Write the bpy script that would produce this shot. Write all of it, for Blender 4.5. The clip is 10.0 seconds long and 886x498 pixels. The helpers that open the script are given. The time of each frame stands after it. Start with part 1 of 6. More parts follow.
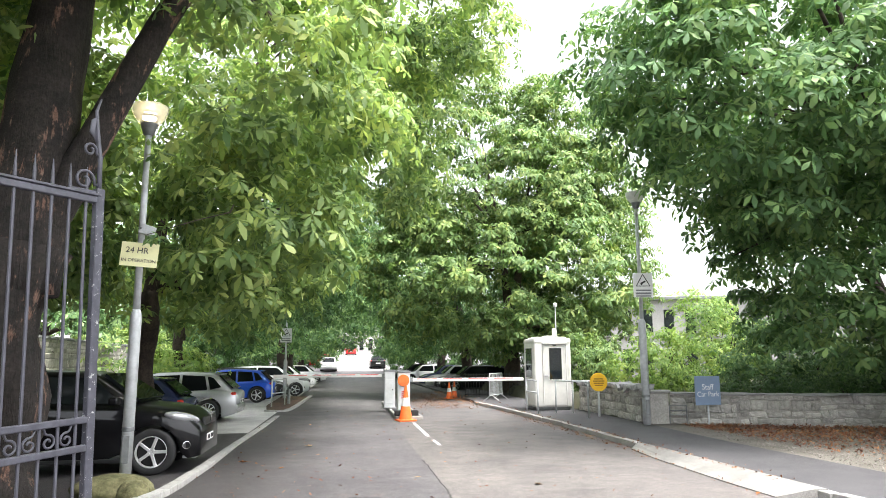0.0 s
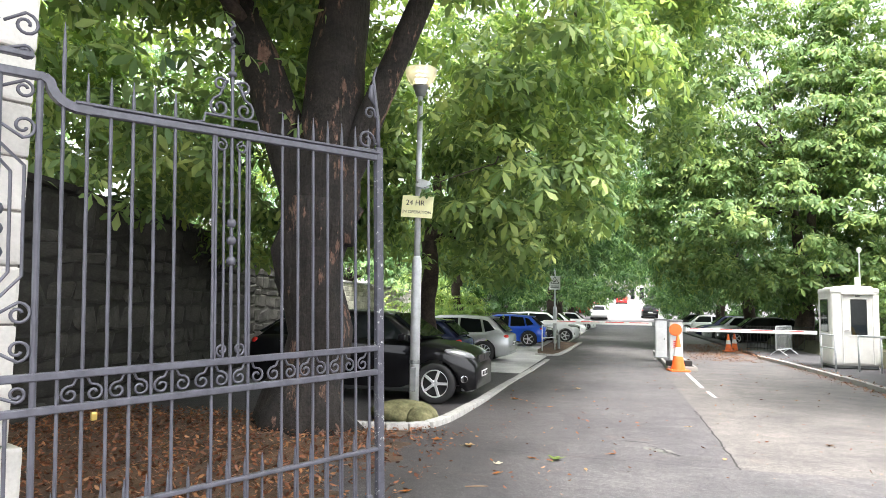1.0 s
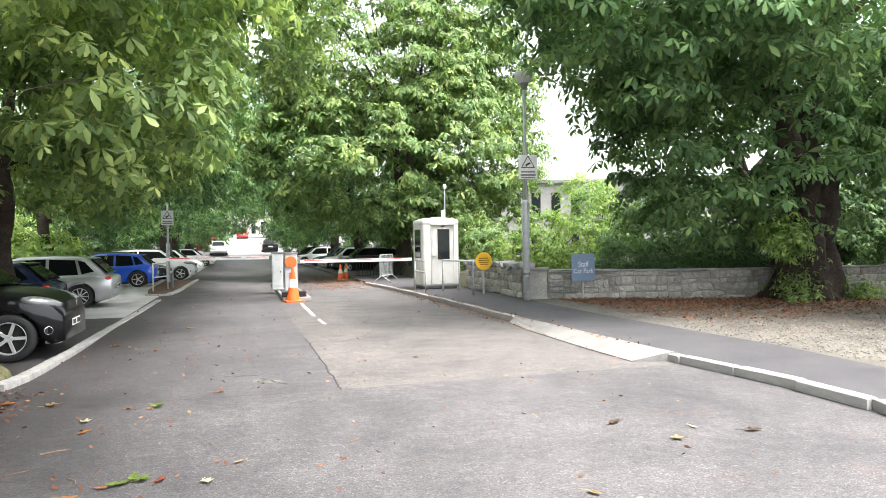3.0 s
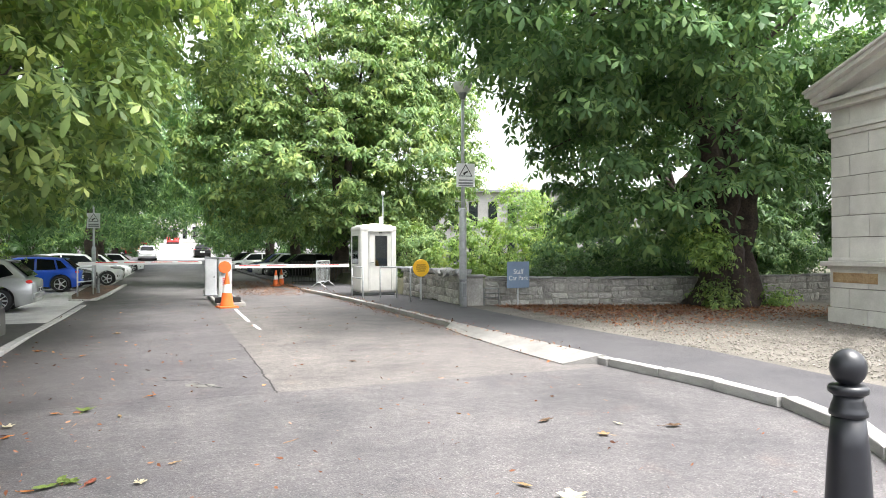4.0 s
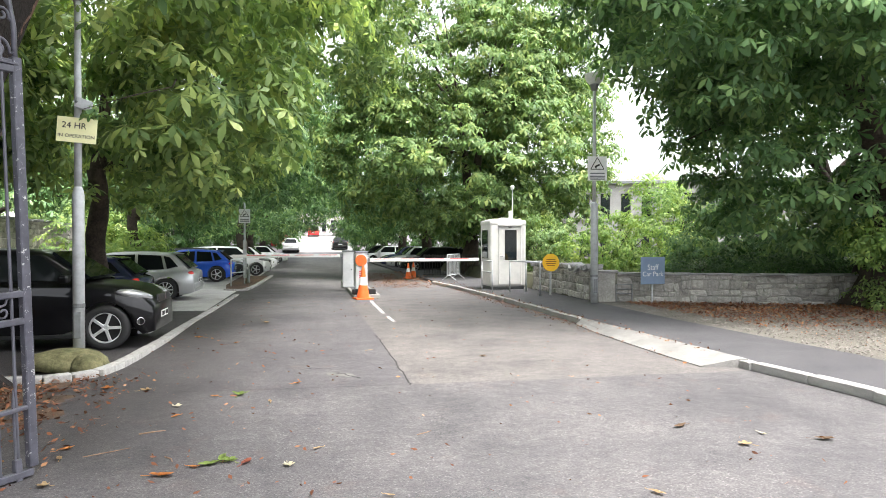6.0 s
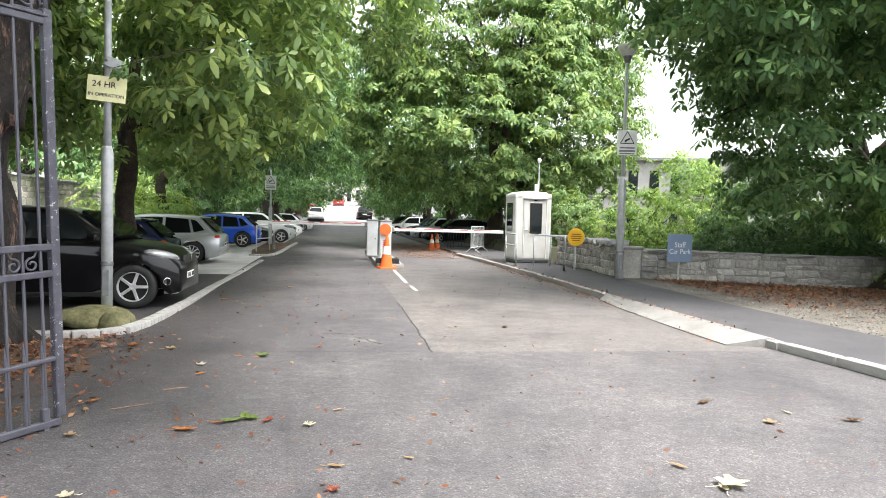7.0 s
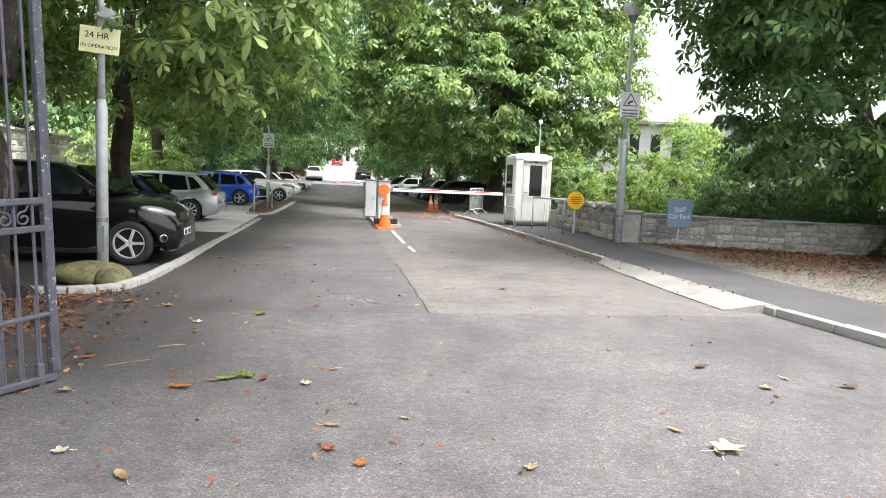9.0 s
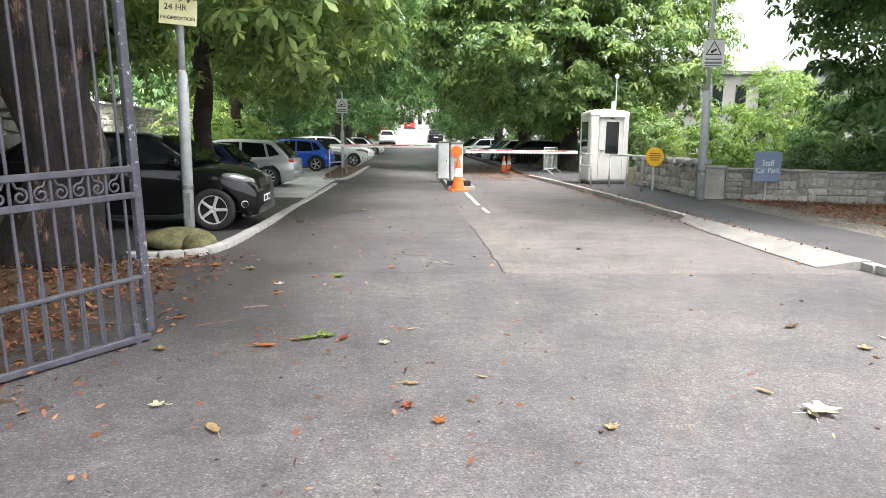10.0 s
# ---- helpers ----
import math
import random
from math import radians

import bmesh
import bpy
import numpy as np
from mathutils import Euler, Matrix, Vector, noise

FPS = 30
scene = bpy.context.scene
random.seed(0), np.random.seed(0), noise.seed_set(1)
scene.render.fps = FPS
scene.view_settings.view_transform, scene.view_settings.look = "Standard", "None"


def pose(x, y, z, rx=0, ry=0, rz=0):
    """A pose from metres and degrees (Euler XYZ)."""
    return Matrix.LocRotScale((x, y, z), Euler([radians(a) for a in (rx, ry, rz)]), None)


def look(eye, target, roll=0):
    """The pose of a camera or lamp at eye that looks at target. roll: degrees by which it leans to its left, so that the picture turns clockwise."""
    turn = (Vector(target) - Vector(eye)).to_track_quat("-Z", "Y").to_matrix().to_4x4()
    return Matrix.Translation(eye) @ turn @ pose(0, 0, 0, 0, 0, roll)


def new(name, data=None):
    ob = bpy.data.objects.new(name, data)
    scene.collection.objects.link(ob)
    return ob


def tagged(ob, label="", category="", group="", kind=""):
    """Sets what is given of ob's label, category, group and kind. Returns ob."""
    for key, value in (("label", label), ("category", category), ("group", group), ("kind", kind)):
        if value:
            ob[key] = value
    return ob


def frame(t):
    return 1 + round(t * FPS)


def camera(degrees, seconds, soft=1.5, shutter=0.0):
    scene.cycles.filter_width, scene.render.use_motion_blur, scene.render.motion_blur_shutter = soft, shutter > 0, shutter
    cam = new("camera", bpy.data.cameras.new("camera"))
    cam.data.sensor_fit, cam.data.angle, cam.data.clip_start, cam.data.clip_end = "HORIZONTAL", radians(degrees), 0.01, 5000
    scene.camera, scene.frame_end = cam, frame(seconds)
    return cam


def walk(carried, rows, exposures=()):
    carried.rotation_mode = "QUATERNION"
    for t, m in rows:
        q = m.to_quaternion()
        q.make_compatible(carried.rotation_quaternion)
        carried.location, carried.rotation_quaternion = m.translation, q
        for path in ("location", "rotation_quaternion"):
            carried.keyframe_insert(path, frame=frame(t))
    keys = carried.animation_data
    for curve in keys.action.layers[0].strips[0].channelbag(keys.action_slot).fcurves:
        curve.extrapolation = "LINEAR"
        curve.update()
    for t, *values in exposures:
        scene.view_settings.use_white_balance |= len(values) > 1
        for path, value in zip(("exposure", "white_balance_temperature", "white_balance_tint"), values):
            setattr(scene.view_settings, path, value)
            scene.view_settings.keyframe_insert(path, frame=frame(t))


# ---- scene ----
cam = camera(66.4, 10.0, soft=0.8)
PATH = [
    (0, (-0.193, 0.053, 1.679), (0.085, 2.006, 2.008), -0.3),
    (0.5, (-0.098, -0.013, 1.682), (-0.21, 1.966, 1.948), 0.6),
    (1, (-0.094, -0.023, 1.628), (-0.592, 1.906, 1.802), 1.1),
    (1.5, (-0.067, -0.079, 1.656), (-0.784, 1.787, 1.72), 2.1),
    (2, (-0.058, -0.02, 1.662), (-0.509, 1.929, 1.666), 2.4),
    (2.5, (-0.003, 0.057, 1.652), (-0.07, 2.055, 1.595), 1.3),
    (3, (0.081, 0.179, 1.624), (0.657, 2.094, 1.608), -0.8),
    (3.2, (0.045, 0.124, 1.613), (0.729, 2.004, 1.575), -0.6),
    (4.3, (0.028, 0.045, 1.58), (0.794, 1.892, 1.608), -0.7),
    (4.5, (0.06, 0.055, 1.591), (0.826, 1.903, 1.626), -1.6),
    (5, (0.051, 0.025, 1.622), (0.695, 1.918, 1.676), -2.7),
    (5.5, (0.038, 0.027, 1.601), (0.551, 1.959, 1.684), -2.1),
    (5.7, (0.002, -0.027, 1.649), (0.441, 1.924, 1.696), -1.6),
    (6.8, (-0.003, 0.035, 1.598), (0.328, 2.006, 1.51), 1.6),
    (7, (-0.002, 0.042, 1.586), (0.316, 2.014, 1.49), 1.6),
    (7.5, (0.007, 0.062, 1.582), (0.297, 2.035, 1.423), 1.6),
    (8, (0.003, 0.051, 1.576), (0.302, 2.019, 1.38), 1.6),
    (8.5, (0.027, 0.101, 1.579), (0.316, 2.07, 1.386), 1.9),
    (9, (0.004, 0.117, 1.573), (0.33, 2.08, 1.364), 2.5),
    (9.5, (0.006, 0.142, 1.572), (0.282, 2.099, 1.264), 3.5),
    (10, (0.003, 0.161, 1.545), (0.114, 2.132, 1.22), 0.7),
]
walk(cam, [(t, look(eye, target, roll)) for t, eye, target, roll in PATH],
     [(0, 2.5), (1, 2.65), (1.5, 2.74), (2, 2.76), (2.5, 2.6), (3.2, 2.52), (4.3, 2.43), (10, 2.36)])

# ---- world and sun ----
world = bpy.data.worlds.new("overcast_sky")
scene.world = world
world.use_nodes = True
wn, wl = world.node_tree.nodes, world.node_tree.links
sky = wn.new("ShaderNodeTexSky")
sky.sky_type = 'NISHITA'
sky.sun_disc = False
sky.sun_elevation = radians(67)
sky.sun_rotation = radians(138)
sky.air_density, sky.dust_density, sky.ozone_density = 1.0, 4.0, 1.0
grey = wn.new("ShaderNodeHueSaturation")
grey.inputs["Saturation"].default_value = 0.22
wl.new(sky.outputs[0], grey.inputs["Color"])
wl.new(grey.outputs[0], wn["Background"].inputs["Color"])
wn["Background"].inputs["Strength"].default_value = 0.15
sun = new("sun", bpy.data.lights.new("sun", 'SUN'))
sun.data.energy, sun.data.angle, sun.data.color = 1.5, radians(24), (1.0, 0.97, 0.92)
sun.matrix_world = look((9, 0, 32), (0, 10, 0))

# ---- materials ----


def nodes_of(name):
    m = bpy.data.materials.new(name)
    m.use_nodes = True
    return m, m.node_tree.nodes, m.node_tree.links, m.node_tree.nodes["Principled BSDF"]


def ramp_of(n, pairs):
    r = n.new("ShaderNodeValToRGB")
    e = r.color_ramp.elements
    for i, (p, c) in enumerate(pairs):
        el = e[i] if i < 2 else e.new(p)
        el.position, el.color = p, (*c, 1)
    return r


def noise_of(n, l, scale, detail=5, rough=0.6, coords="Object"):
    tc = n.new("ShaderNodeTexCoord")
    t = n.new("ShaderNodeTexNoise")
    t.inputs["Scale"].default_value, t.inputs["Detail"].default_value, t.inputs["Roughness"].default_value = scale, detail, rough
    l.new(tc.outputs[coords], t.inputs["Vector"])
    return t


def mix_of(n, l, kind, fac, a, b):
    m = n.new("ShaderNodeMix")
    m.data_type, m.blend_type = 'RGBA', kind
    for socket, v in ((m.inputs[0], fac), (m.inputs[6], a), (m.inputs[7], b)):
        if isinstance(v, bpy.types.NodeSocket):
            l.new(v, socket)
        else:
            socket.default_value = v if isinstance(v, float) else (*v, 1)
    return m.outputs[2]


def rough_mat(name, dark, light, fine=60.0, coarse=3.0, roughness=0.85, bump=0.4, metallic=0.0, vary=0.0, coords="Object", speck=0.5, island=False):
    """A surface with grain and larger stains; vary shifts the tone from object to object."""
    m, n, l, p = nodes_of(name)
    big = noise_of(n, l, coarse, 4, 0.65, coords)
    small = noise_of(n, l, fine, 3, 0.7, coords)
    r = ramp_of(n, [(0.3, dark), (0.7, light)])
    l.new(big.outputs[0], r.inputs[0])
    g = ramp_of(n, [(0.3, (1 - speck * .6,) * 3), (0.7, (1 + speck * .35,) * 3)])
    l.new(small.outputs[0], g.inputs[0])
    c = mix_of(n, l, 'MULTIPLY', 1.0, r.outputs[0], g.outputs[0])
    if vary:
        own = n.new("ShaderNodeNewGeometry").outputs["Random Per Island"] if island else n.new("ShaderNodeObjectInfo").outputs["Random"]
        v = ramp_of(n, [(0.0, (1 - vary,) * 3), (1.0, (1 + vary * .7,) * 3)])
        l.new(own, v.inputs[0])
        c = mix_of(n, l, 'MULTIPLY', 1.0, c, v.outputs[0])
    l.new(c, p.inputs["Base Color"])
    p.inputs["Roughness"].default_value, p.inputs["Metallic"].default_value = roughness, metallic
    if bump:
        b = n.new("ShaderNodeBump")
        b.inputs["Strength"].default_value, b.inputs["Distance"].default_value = bump, 0.01
        l.new(small.outputs[0], b.inputs["Height"])
        l.new(b.outputs[0], p.inputs["Normal"])
    return m


def plain_mat(name, colour, roughness=0.4, metallic=0.0, coat=0.0, dirt=0.12, scale=9.0):
    """Paint, plastic or metal with a little dirt and uneven gloss."""
    m, n, l, p = nodes_of(name)
    t = noise_of(n, l, scale, 5, 0.65)
    r = ramp_of(n, [(0.35, tuple(v * (1 - dirt) for v in colour)), (0.65, tuple(min(1, v * (1 + dirt * .4)) for v in colour))])
    l.new(t.outputs[0], r.inputs[0])
    l.new(r.outputs[0], p.inputs["Base Color"])
    q = n.new("ShaderNodeMapRange")
    q.inputs[3].default_value, q.inputs[4].default_value = roughness * .8, min(1, roughness * 1.25)
    l.new(t.outputs[0], q.inputs[0])
    l.new(q.outputs[0], p.inputs["Roughness"])
    p.inputs["Metallic"].default_value, p.inputs["Coat Weight"].default_value = metallic, coat
    p.inputs["Coat Roughness"].default_value = 0.04
    return m


def asphalt_mat():
    """Old tarmac: a darker lane, a paler worn patch and the speckled stone of the near stretch."""
    m, n, l, p = nodes_of("asphalt_worn")
    tc = n.new("ShaderNodeTexCoord")
    warp = noise_of(n, l, 1.3, 4)
    add = n.new("ShaderNodeVectorMath")
    add.operation = 'MULTIPLY_ADD'
    l.new(warp.outputs["Color"], add.inputs[0])
    add.inputs[1].default_value = (0.22, 0.22, 0)
    l.new(tc.outputs["Object"], add.inputs[2])
    sep = n.new("ShaderNodeSeparateXYZ")
    l.new(add.outputs[0], sep.inputs[0])

    def step(out, at, soft):
        k = n.new("ShaderNodeMapRange")
        k.inputs[1].default_value, k.inputs[2].default_value = at - soft, at + soft
        l.new(out, k.inputs[0])
        return k.outputs[0]
    right = step(sep.outputs[0], 1.26, 0.02)
    beyond = step(sep.outputs[1], 7.9, 0.03)
    far = step(sep.outputs[1], 20.0, 7.0)
    lane = mix_of(n, l, 'MIX', right, (0.070, 0.066, 0.071), (0.104, 0.096, 0.093))
    lane = mix_of(n, l, 'MIX', far, lane, (0.098, 0.095, 0.097))
    side = step(sep.outputs[0], 0.2, 2.0)
    near = mix_of(n, l, 'MIX', side, (0.082, 0.078, 0.083), (0.080, 0.076, 0.079))
    base = mix_of(n, l, 'MIX', beyond, near, lane)
    # left side beyond y 5: damp and the chestnut's shade, painted as one dark area
    damp_shade_noise = noise_of(n, l, 0.9, 6, 0.7)
    damp_shade_edge = n.new("ShaderNodeMath")
    damp_shade_edge.operation = 'MULTIPLY_ADD'
    l.new(damp_shade_noise.outputs[0], damp_shade_edge.inputs[0])
    damp_shade_edge.inputs[1].default_value = 2.6
    l.new(sep.outputs[0], damp_shade_edge.inputs[2])
    off_damp_shade = step(damp_shade_edge.outputs[0], 0.35, 0.55)
    near_clear = n.new("ShaderNodeMath")
    near_clear.operation = 'SUBTRACT'
    near_clear.inputs[0].default_value = 1.0
    l.new(step(sep.outputs[1], 5.2, 0.9), near_clear.inputs[1])
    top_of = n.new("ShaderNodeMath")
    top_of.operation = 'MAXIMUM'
    l.new(off_damp_shade, top_of.inputs[0])
    l.new(near_clear.outputs[0], top_of.inputs[1])
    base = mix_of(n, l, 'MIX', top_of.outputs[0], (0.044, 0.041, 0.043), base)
    mott = noise_of(n, l, 11, 8, 0.8)
    mr = ramp_of(n, [(0.34, (0.74, 0.74, 0.75)), (0.5, (1.0, 1.0, 1.0)), (0.66, (1.24, 1.23, 1.22))])
    l.new(mott.outputs[0], mr.inputs[0])
    base = mix_of(n, l, 'MULTIPLY', 1.0, base, mr.outputs[0])
    stain = noise_of(n, l, 0.55, 6, 0.7)
    sr = ramp_of(n, [(0.34, (0.66, 0.66, 0.68)), (0.50, (0.98, 0.97, 0.97)), (0.64, (1.2, 1.18, 1.16))])
    l.new(stain.outputs[0], sr.inputs[0])
    base = mix_of(n, l, 'MULTIPLY', 1.0, base, sr.outputs[0])
    blot = noise_of(n, l, 2.3, 6, 0.75)
    br = ramp_of(n, [(0.36, (0.80, 0.80, 0.81)), (0.60, (1.10, 1.09, 1.08))])
    l.new(blot.outputs[0], br.inputs[0])
    base = mix_of(n, l, 'MULTIPLY', 1.0, base, br.outputs[0])
    rust = noise_of(n, l, 1.7, 4, 0.6)
    rr = ramp_of(n, [(0.60, (0, 0, 0)), (0.75, (0.35, 0.35, 0.35))])
    l.new(rust.outputs[0], rr.inputs[0])
    base = mix_of(n, l, 'MIX', rr.outputs[0], base, (0.115, 0.075, 0.065))
    vor = n.new("ShaderNodeTexVoronoi")
    vor.inputs["Scale"].default_value = 95
    l.new(tc.outputs["Object"], vor.inputs["Vector"])
    chip = ramp_of(n, [(0.0, (0.62, 0.62, 0.63)), (0.5, (0.98, 0.98, 0.98)), (0.90, (1.25, 1.24, 1.23)), (1.0, (2.0, 1.98, 1.95))])
    sepc = n.new("ShaderNodeSeparateColor")
    l.new(vor.outputs["Color"], sepc.inputs[0])
    l.new(sepc.outputs[0], chip.inputs[0])
    base = mix_of(n, l, 'MULTIPLY', 1.0, base, chip.outputs[0])
    l.new(base, p.inputs["Base Color"])
    p.inputs["Roughness"].default_value = 0.72
    b = n.new("ShaderNodeBump")
    b.inputs["Strength"].default_value, b.inputs["Distance"].default_value = 0.5, 0.006
    l.new(vor.outputs["Distance"], b.inputs["Height"])
    l.new(b.outputs[0], p.inputs["Normal"])
    return m


def leaf_mat(name, low, mid, high, glow=0.45):
    """Leaves: each one its own green, and light passes through them."""
    m, n, l, p = nodes_of(name)
    g = n.new("ShaderNodeNewGeometry")
    r = ramp_of(n, [(0.0, low), (0.55, mid), (1.0, high)])
    t = noise_of(n, l, 0.7, 3)
    a = n.new("ShaderNodeMath")
    a.operation = 'MULTIPLY_ADD'
    l.new(g.outputs["Random Per Island"], a.inputs[0])
    a.inputs[1].default_value = 0.6
    ms = n.new("ShaderNodeMapRange")
    ms.inputs[1].default_value, ms.inputs[2].default_value, ms.inputs[4].default_value = 0.35, 0.65, 0.4
    l.new(t.outputs[0], ms.inputs[0])
    l.new(ms.outputs[0], a.inputs[2])
    l.new(a.outputs[0], r.inputs[0])
    l.new(r.outputs[0], p.inputs["Base Color"])
    p.inputs["Roughness"].default_value = 0.46
    p.inputs["Specular IOR Level"].default_value = 0.26
    p.inputs["Subsurface Weight"].default_value = 0.0
    tr = n.new("ShaderNodeBsdfTranslucent")
    bright = mix_of(n, l, 'MULTIPLY', 1.0, r.outputs[0], (1.47, 1.52, .98))
    l.new(bright, tr.inputs[0])
    mx = n.new("ShaderNodeMixShader")
    mx.inputs[0].default_value = glow
    l.new(p.outputs[0], mx.inputs[1])
    l.new(tr.outputs[0], mx.inputs[2])
    l.new(mx.outputs[0], n["Material Output"].inputs[0])
    return m


def lit_mat(name, colour, strength):
    m, n, l, p = nodes_of(name)
    p.inputs["Base Color"].default_value = (*colour, 1)
    p.inputs["Emission Color"].default_value = (*colour, 1)
    p.inputs["Emission Strength"].default_value = strength
    return m


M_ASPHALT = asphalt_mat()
M_PAVE = rough_mat("pavement_tarmac", (0.043, 0.041, 0.046), (0.070, 0.067, 0.072), 90, 1.2, 0.85, 0.5)
M_KERB = rough_mat("kerb_concrete", (0.25, 0.245, 0.235), (0.40, 0.39, 0.372), 70, 2.5, 0.9, 0.4, vary=0.12)
M_KERBPALE = rough_mat("dropped_kerb_concrete", (0.15, 0.145, 0.138), (0.25, 0.243, 0.23), 60, 2.0, 0.9, 0.3)
M_KERBWHITE = rough_mat("whitish_kerb_concrete", (0.26, 0.255, 0.245), (0.43, 0.42, 0.405), 60, 2.0, 0.9, 0.3, vary=0.12)
M_GRAVEL = rough_mat("gravel_bed", (0.10, 0.088, 0.074), (0.175, 0.16, 0.138), 45, 0.9, 0.95, 0.9, speck=0.9)
M_PEBBLE = rough_mat("gravel_stone", (0.15, 0.136, 0.118), (0.29, 0.272, 0.245), 8, 3.0, 0.9, 0.2)
M_SOIL = rough_mat("leafy_soil", (0.045, 0.03, 0.02), (0.12, 0.065, 0.035), 35, 1.2, 0.95, 0.9, speck=0.9)
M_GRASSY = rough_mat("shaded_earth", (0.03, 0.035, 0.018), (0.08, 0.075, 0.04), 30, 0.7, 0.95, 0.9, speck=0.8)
M_ASHLAR = rough_mat("pale_limestone", (0.53, 0.51, 0.475), (0.70, 0.675, 0.635), 35, 1.6, 0.85, 0.2, vary=0.06, speck=0.16)
M_ASHLARJ = rough_mat("limestone_joint", (0.20, 0.19, 0.17), (0.30, 0.28, 0.26), 50, 3, 0.95, 0.3)
M_STAINED = rough_mat("rust_stained_limestone", (0.22, 0.10, 0.035), (0.52, 0.37, 0.22), 30, 2.5, 0.9, 0.3)
M_RUBBLE = rough_mat("rubble_stone", (0.28, 0.27, 0.25), (0.53, 0.51, 0.47), 28, 2.2, 0.9, 0.7, vary=0.3)
# far stretch of the boundary wall: open daylight is put into the pale colour
M_WALLLIT = rough_mat("pale_lit_rubble_stone", (0.34, 0.32, 0.28), (0.60, 0.57, 0.50), 20, 1.6, 0.9, 0.7, vary=0.4, island=True)
M_MORTAR = rough_mat("lime_mortar", (0.27, 0.255, 0.23), (0.40, 0.38, 0.35), 60, 2, 0.95, 0.5)
M_COPING = rough_mat("slate_coping", (0.22, 0.22, 0.22), (0.44, 0.44, 0.43), 25, 2, 0.9, 0.6, vary=0.25)
# near stretch of the same wall: the tree's shade is put into the colour
M_WALLSHADE = rough_mat("shaded_rubble", (0.018, 0.017, 0.015), (0.066, 0.062, 0.054), 12, 1.1, 0.95, 0.7, vary=0.45)
M_IRON = plain_mat("grey_iron_paint", (0.082, 0.082, 0.102), 0.40, 0.0, 0.0, 0.3, 14)
M_IRONWORN = plain_mat("chipped_iron_paint", (0.075, 0.075, 0.095), 0.45, 0.0, 0.0, 0.3, 14)
nt = M_IRONWORN.node_tree
old = nt.nodes["Principled BSDF"].inputs["Base Color"].links[0].from_socket
chips = noise_of(nt.nodes, nt.links, 26, 6, 0.75)
bare = ramp_of(nt.nodes, [(0.60, (0, 0, 0)), (0.63, (1, 1, 1))])
nt.links.new(chips.outputs[0], bare.inputs[0])
nt.links.new(mix_of(nt.nodes, nt.links, 'MIX', bare.outputs[0], old, (0.48, 0.48, 0.47)), nt.nodes["Principled BSDF"].inputs["Base Color"])
M_IRONBLACK = plain_mat("black_iron_paint", (0.012, 0.013, 0.017), 0.38, 0.0, 0.0, 0.25)
M_GALV = plain_mat("galvanised_steel", (0.50, 0.52, 0.53), 0.5, 0.12, 0.0, 0.2)
M_GALVDARK = plain_mat("weathered_steel", (0.22, 0.23, 0.235), 0.5, 0.4, 0.0, 0.25)
M_WHITE = plain_mat("white_gloss_plastic", (0.70, 0.69, 0.66), 0.35, 0, 0.1, 0.10, 3)
M_CABINET = rough_mat("grey_cabinet", (0.52, 0.53, 0.54), (0.68, 0.69, 0.70), 20, 2, 0.5, 0.05, speck=0.1)
M_RENDER = rough_mat("greyish_render", (0.26, 0.255, 0.25), (0.36, 0.35, 0.34), 20, .5, 0.9, 0.1)
M_SIGNWHITE = plain_mat("sign_white", (0.78, 0.79, 0.78), 0.4, dirt=0.08)
M_SIGNYELLOW = plain_mat("sign_pale_yellow", (0.84, 0.82, 0.46), 0.4, dirt=0.06)
M_DISC = plain_mat("sign_amber", (0.90, 0.52, 0.02), 0.4, dirt=0.06)
M_SIGNBLUE = plain_mat("sign_slate_blue", (0.20, 0.27, 0.38), 0.4, dirt=0.08)
M_INK = plain_mat("black_print", (0.015, 0.015, 0.018), 0.5)
M_AMBERINK = plain_mat("brown_print", (0.30, 0.14, 0.01), 0.5)
M_ORANGE = plain_mat("cone_orange", (0.85, 0.16, 0.03), 0.5, dirt=0.15)
M_BAND = plain_mat("reflective_white", (0.78, 0.77, 0.75), 0.35, dirt=0.1)
M_RED = plain_mat("red_reflector", (0.70, 0.03, 0.025), 0.25, 0, 0.3)
M_RUBBER = plain_mat("black_rubber", (0.018, 0.018, 0.019), 0.75, dirt=0.3)
M_TRIM = plain_mat("black_trim", (0.014, 0.014, 0.015), 0.45)
M_ALLOY = plain_mat("alloy_wheel", (0.68, 0.69, 0.70), 0.3, 0.5)
M_CHROME = plain_mat("chrome", (0.75, 0.75, 0.76), 0.1, 1.0)
M_CARGLASS = plain_mat("tinted_car_glass", (0.008, 0.010, 0.011), 0.05, 0, 0.0, 0.1)
M_CARGLASS.node_tree.nodes["Principled BSDF"].inputs["Specular IOR Level"].default_value = 0.13
M_LAMPGLASS = plain_mat("headlight_lens", (0.34, 0.35, 0.36), 0.06, 0.3, 1.0)
M_PANE = plain_mat("dark_window_glass", (0.018, 0.022, 0.024), 0.05, 0, 0.8, 0.2)
M_LINE = rough_mat("worn_white_line", (0.40, 0.40, 0.39), (0.66, 0.66, 0.64), 40, 4, 0.8, 0.2)
M_YARD = rough_mat("pale_concrete_yard", (0.26, 0.25, 0.24), (0.40, 0.385, 0.37), 12, .6, 0.9, 0.2)
# skylight on the bays is put into this pale ground colour
M_BAYLIT = rough_mat("lit_bay_tarmac", (0.34, 0.332, 0.325), (0.50, 0.49, 0.48), 50, .8, 0.9, 0.3)
M_PATCH = rough_mat("pale_worn_tarmac", (0.10, 0.096, 0.09), (0.17, 0.165, 0.155), 60, 5, 0.85, 0.4)
M_CRACK = rough_mat("bitumen_crack", (0.02, 0.02, 0.02), (0.045, 0.043, 0.042), 60, 6, 0.9, 0.4)
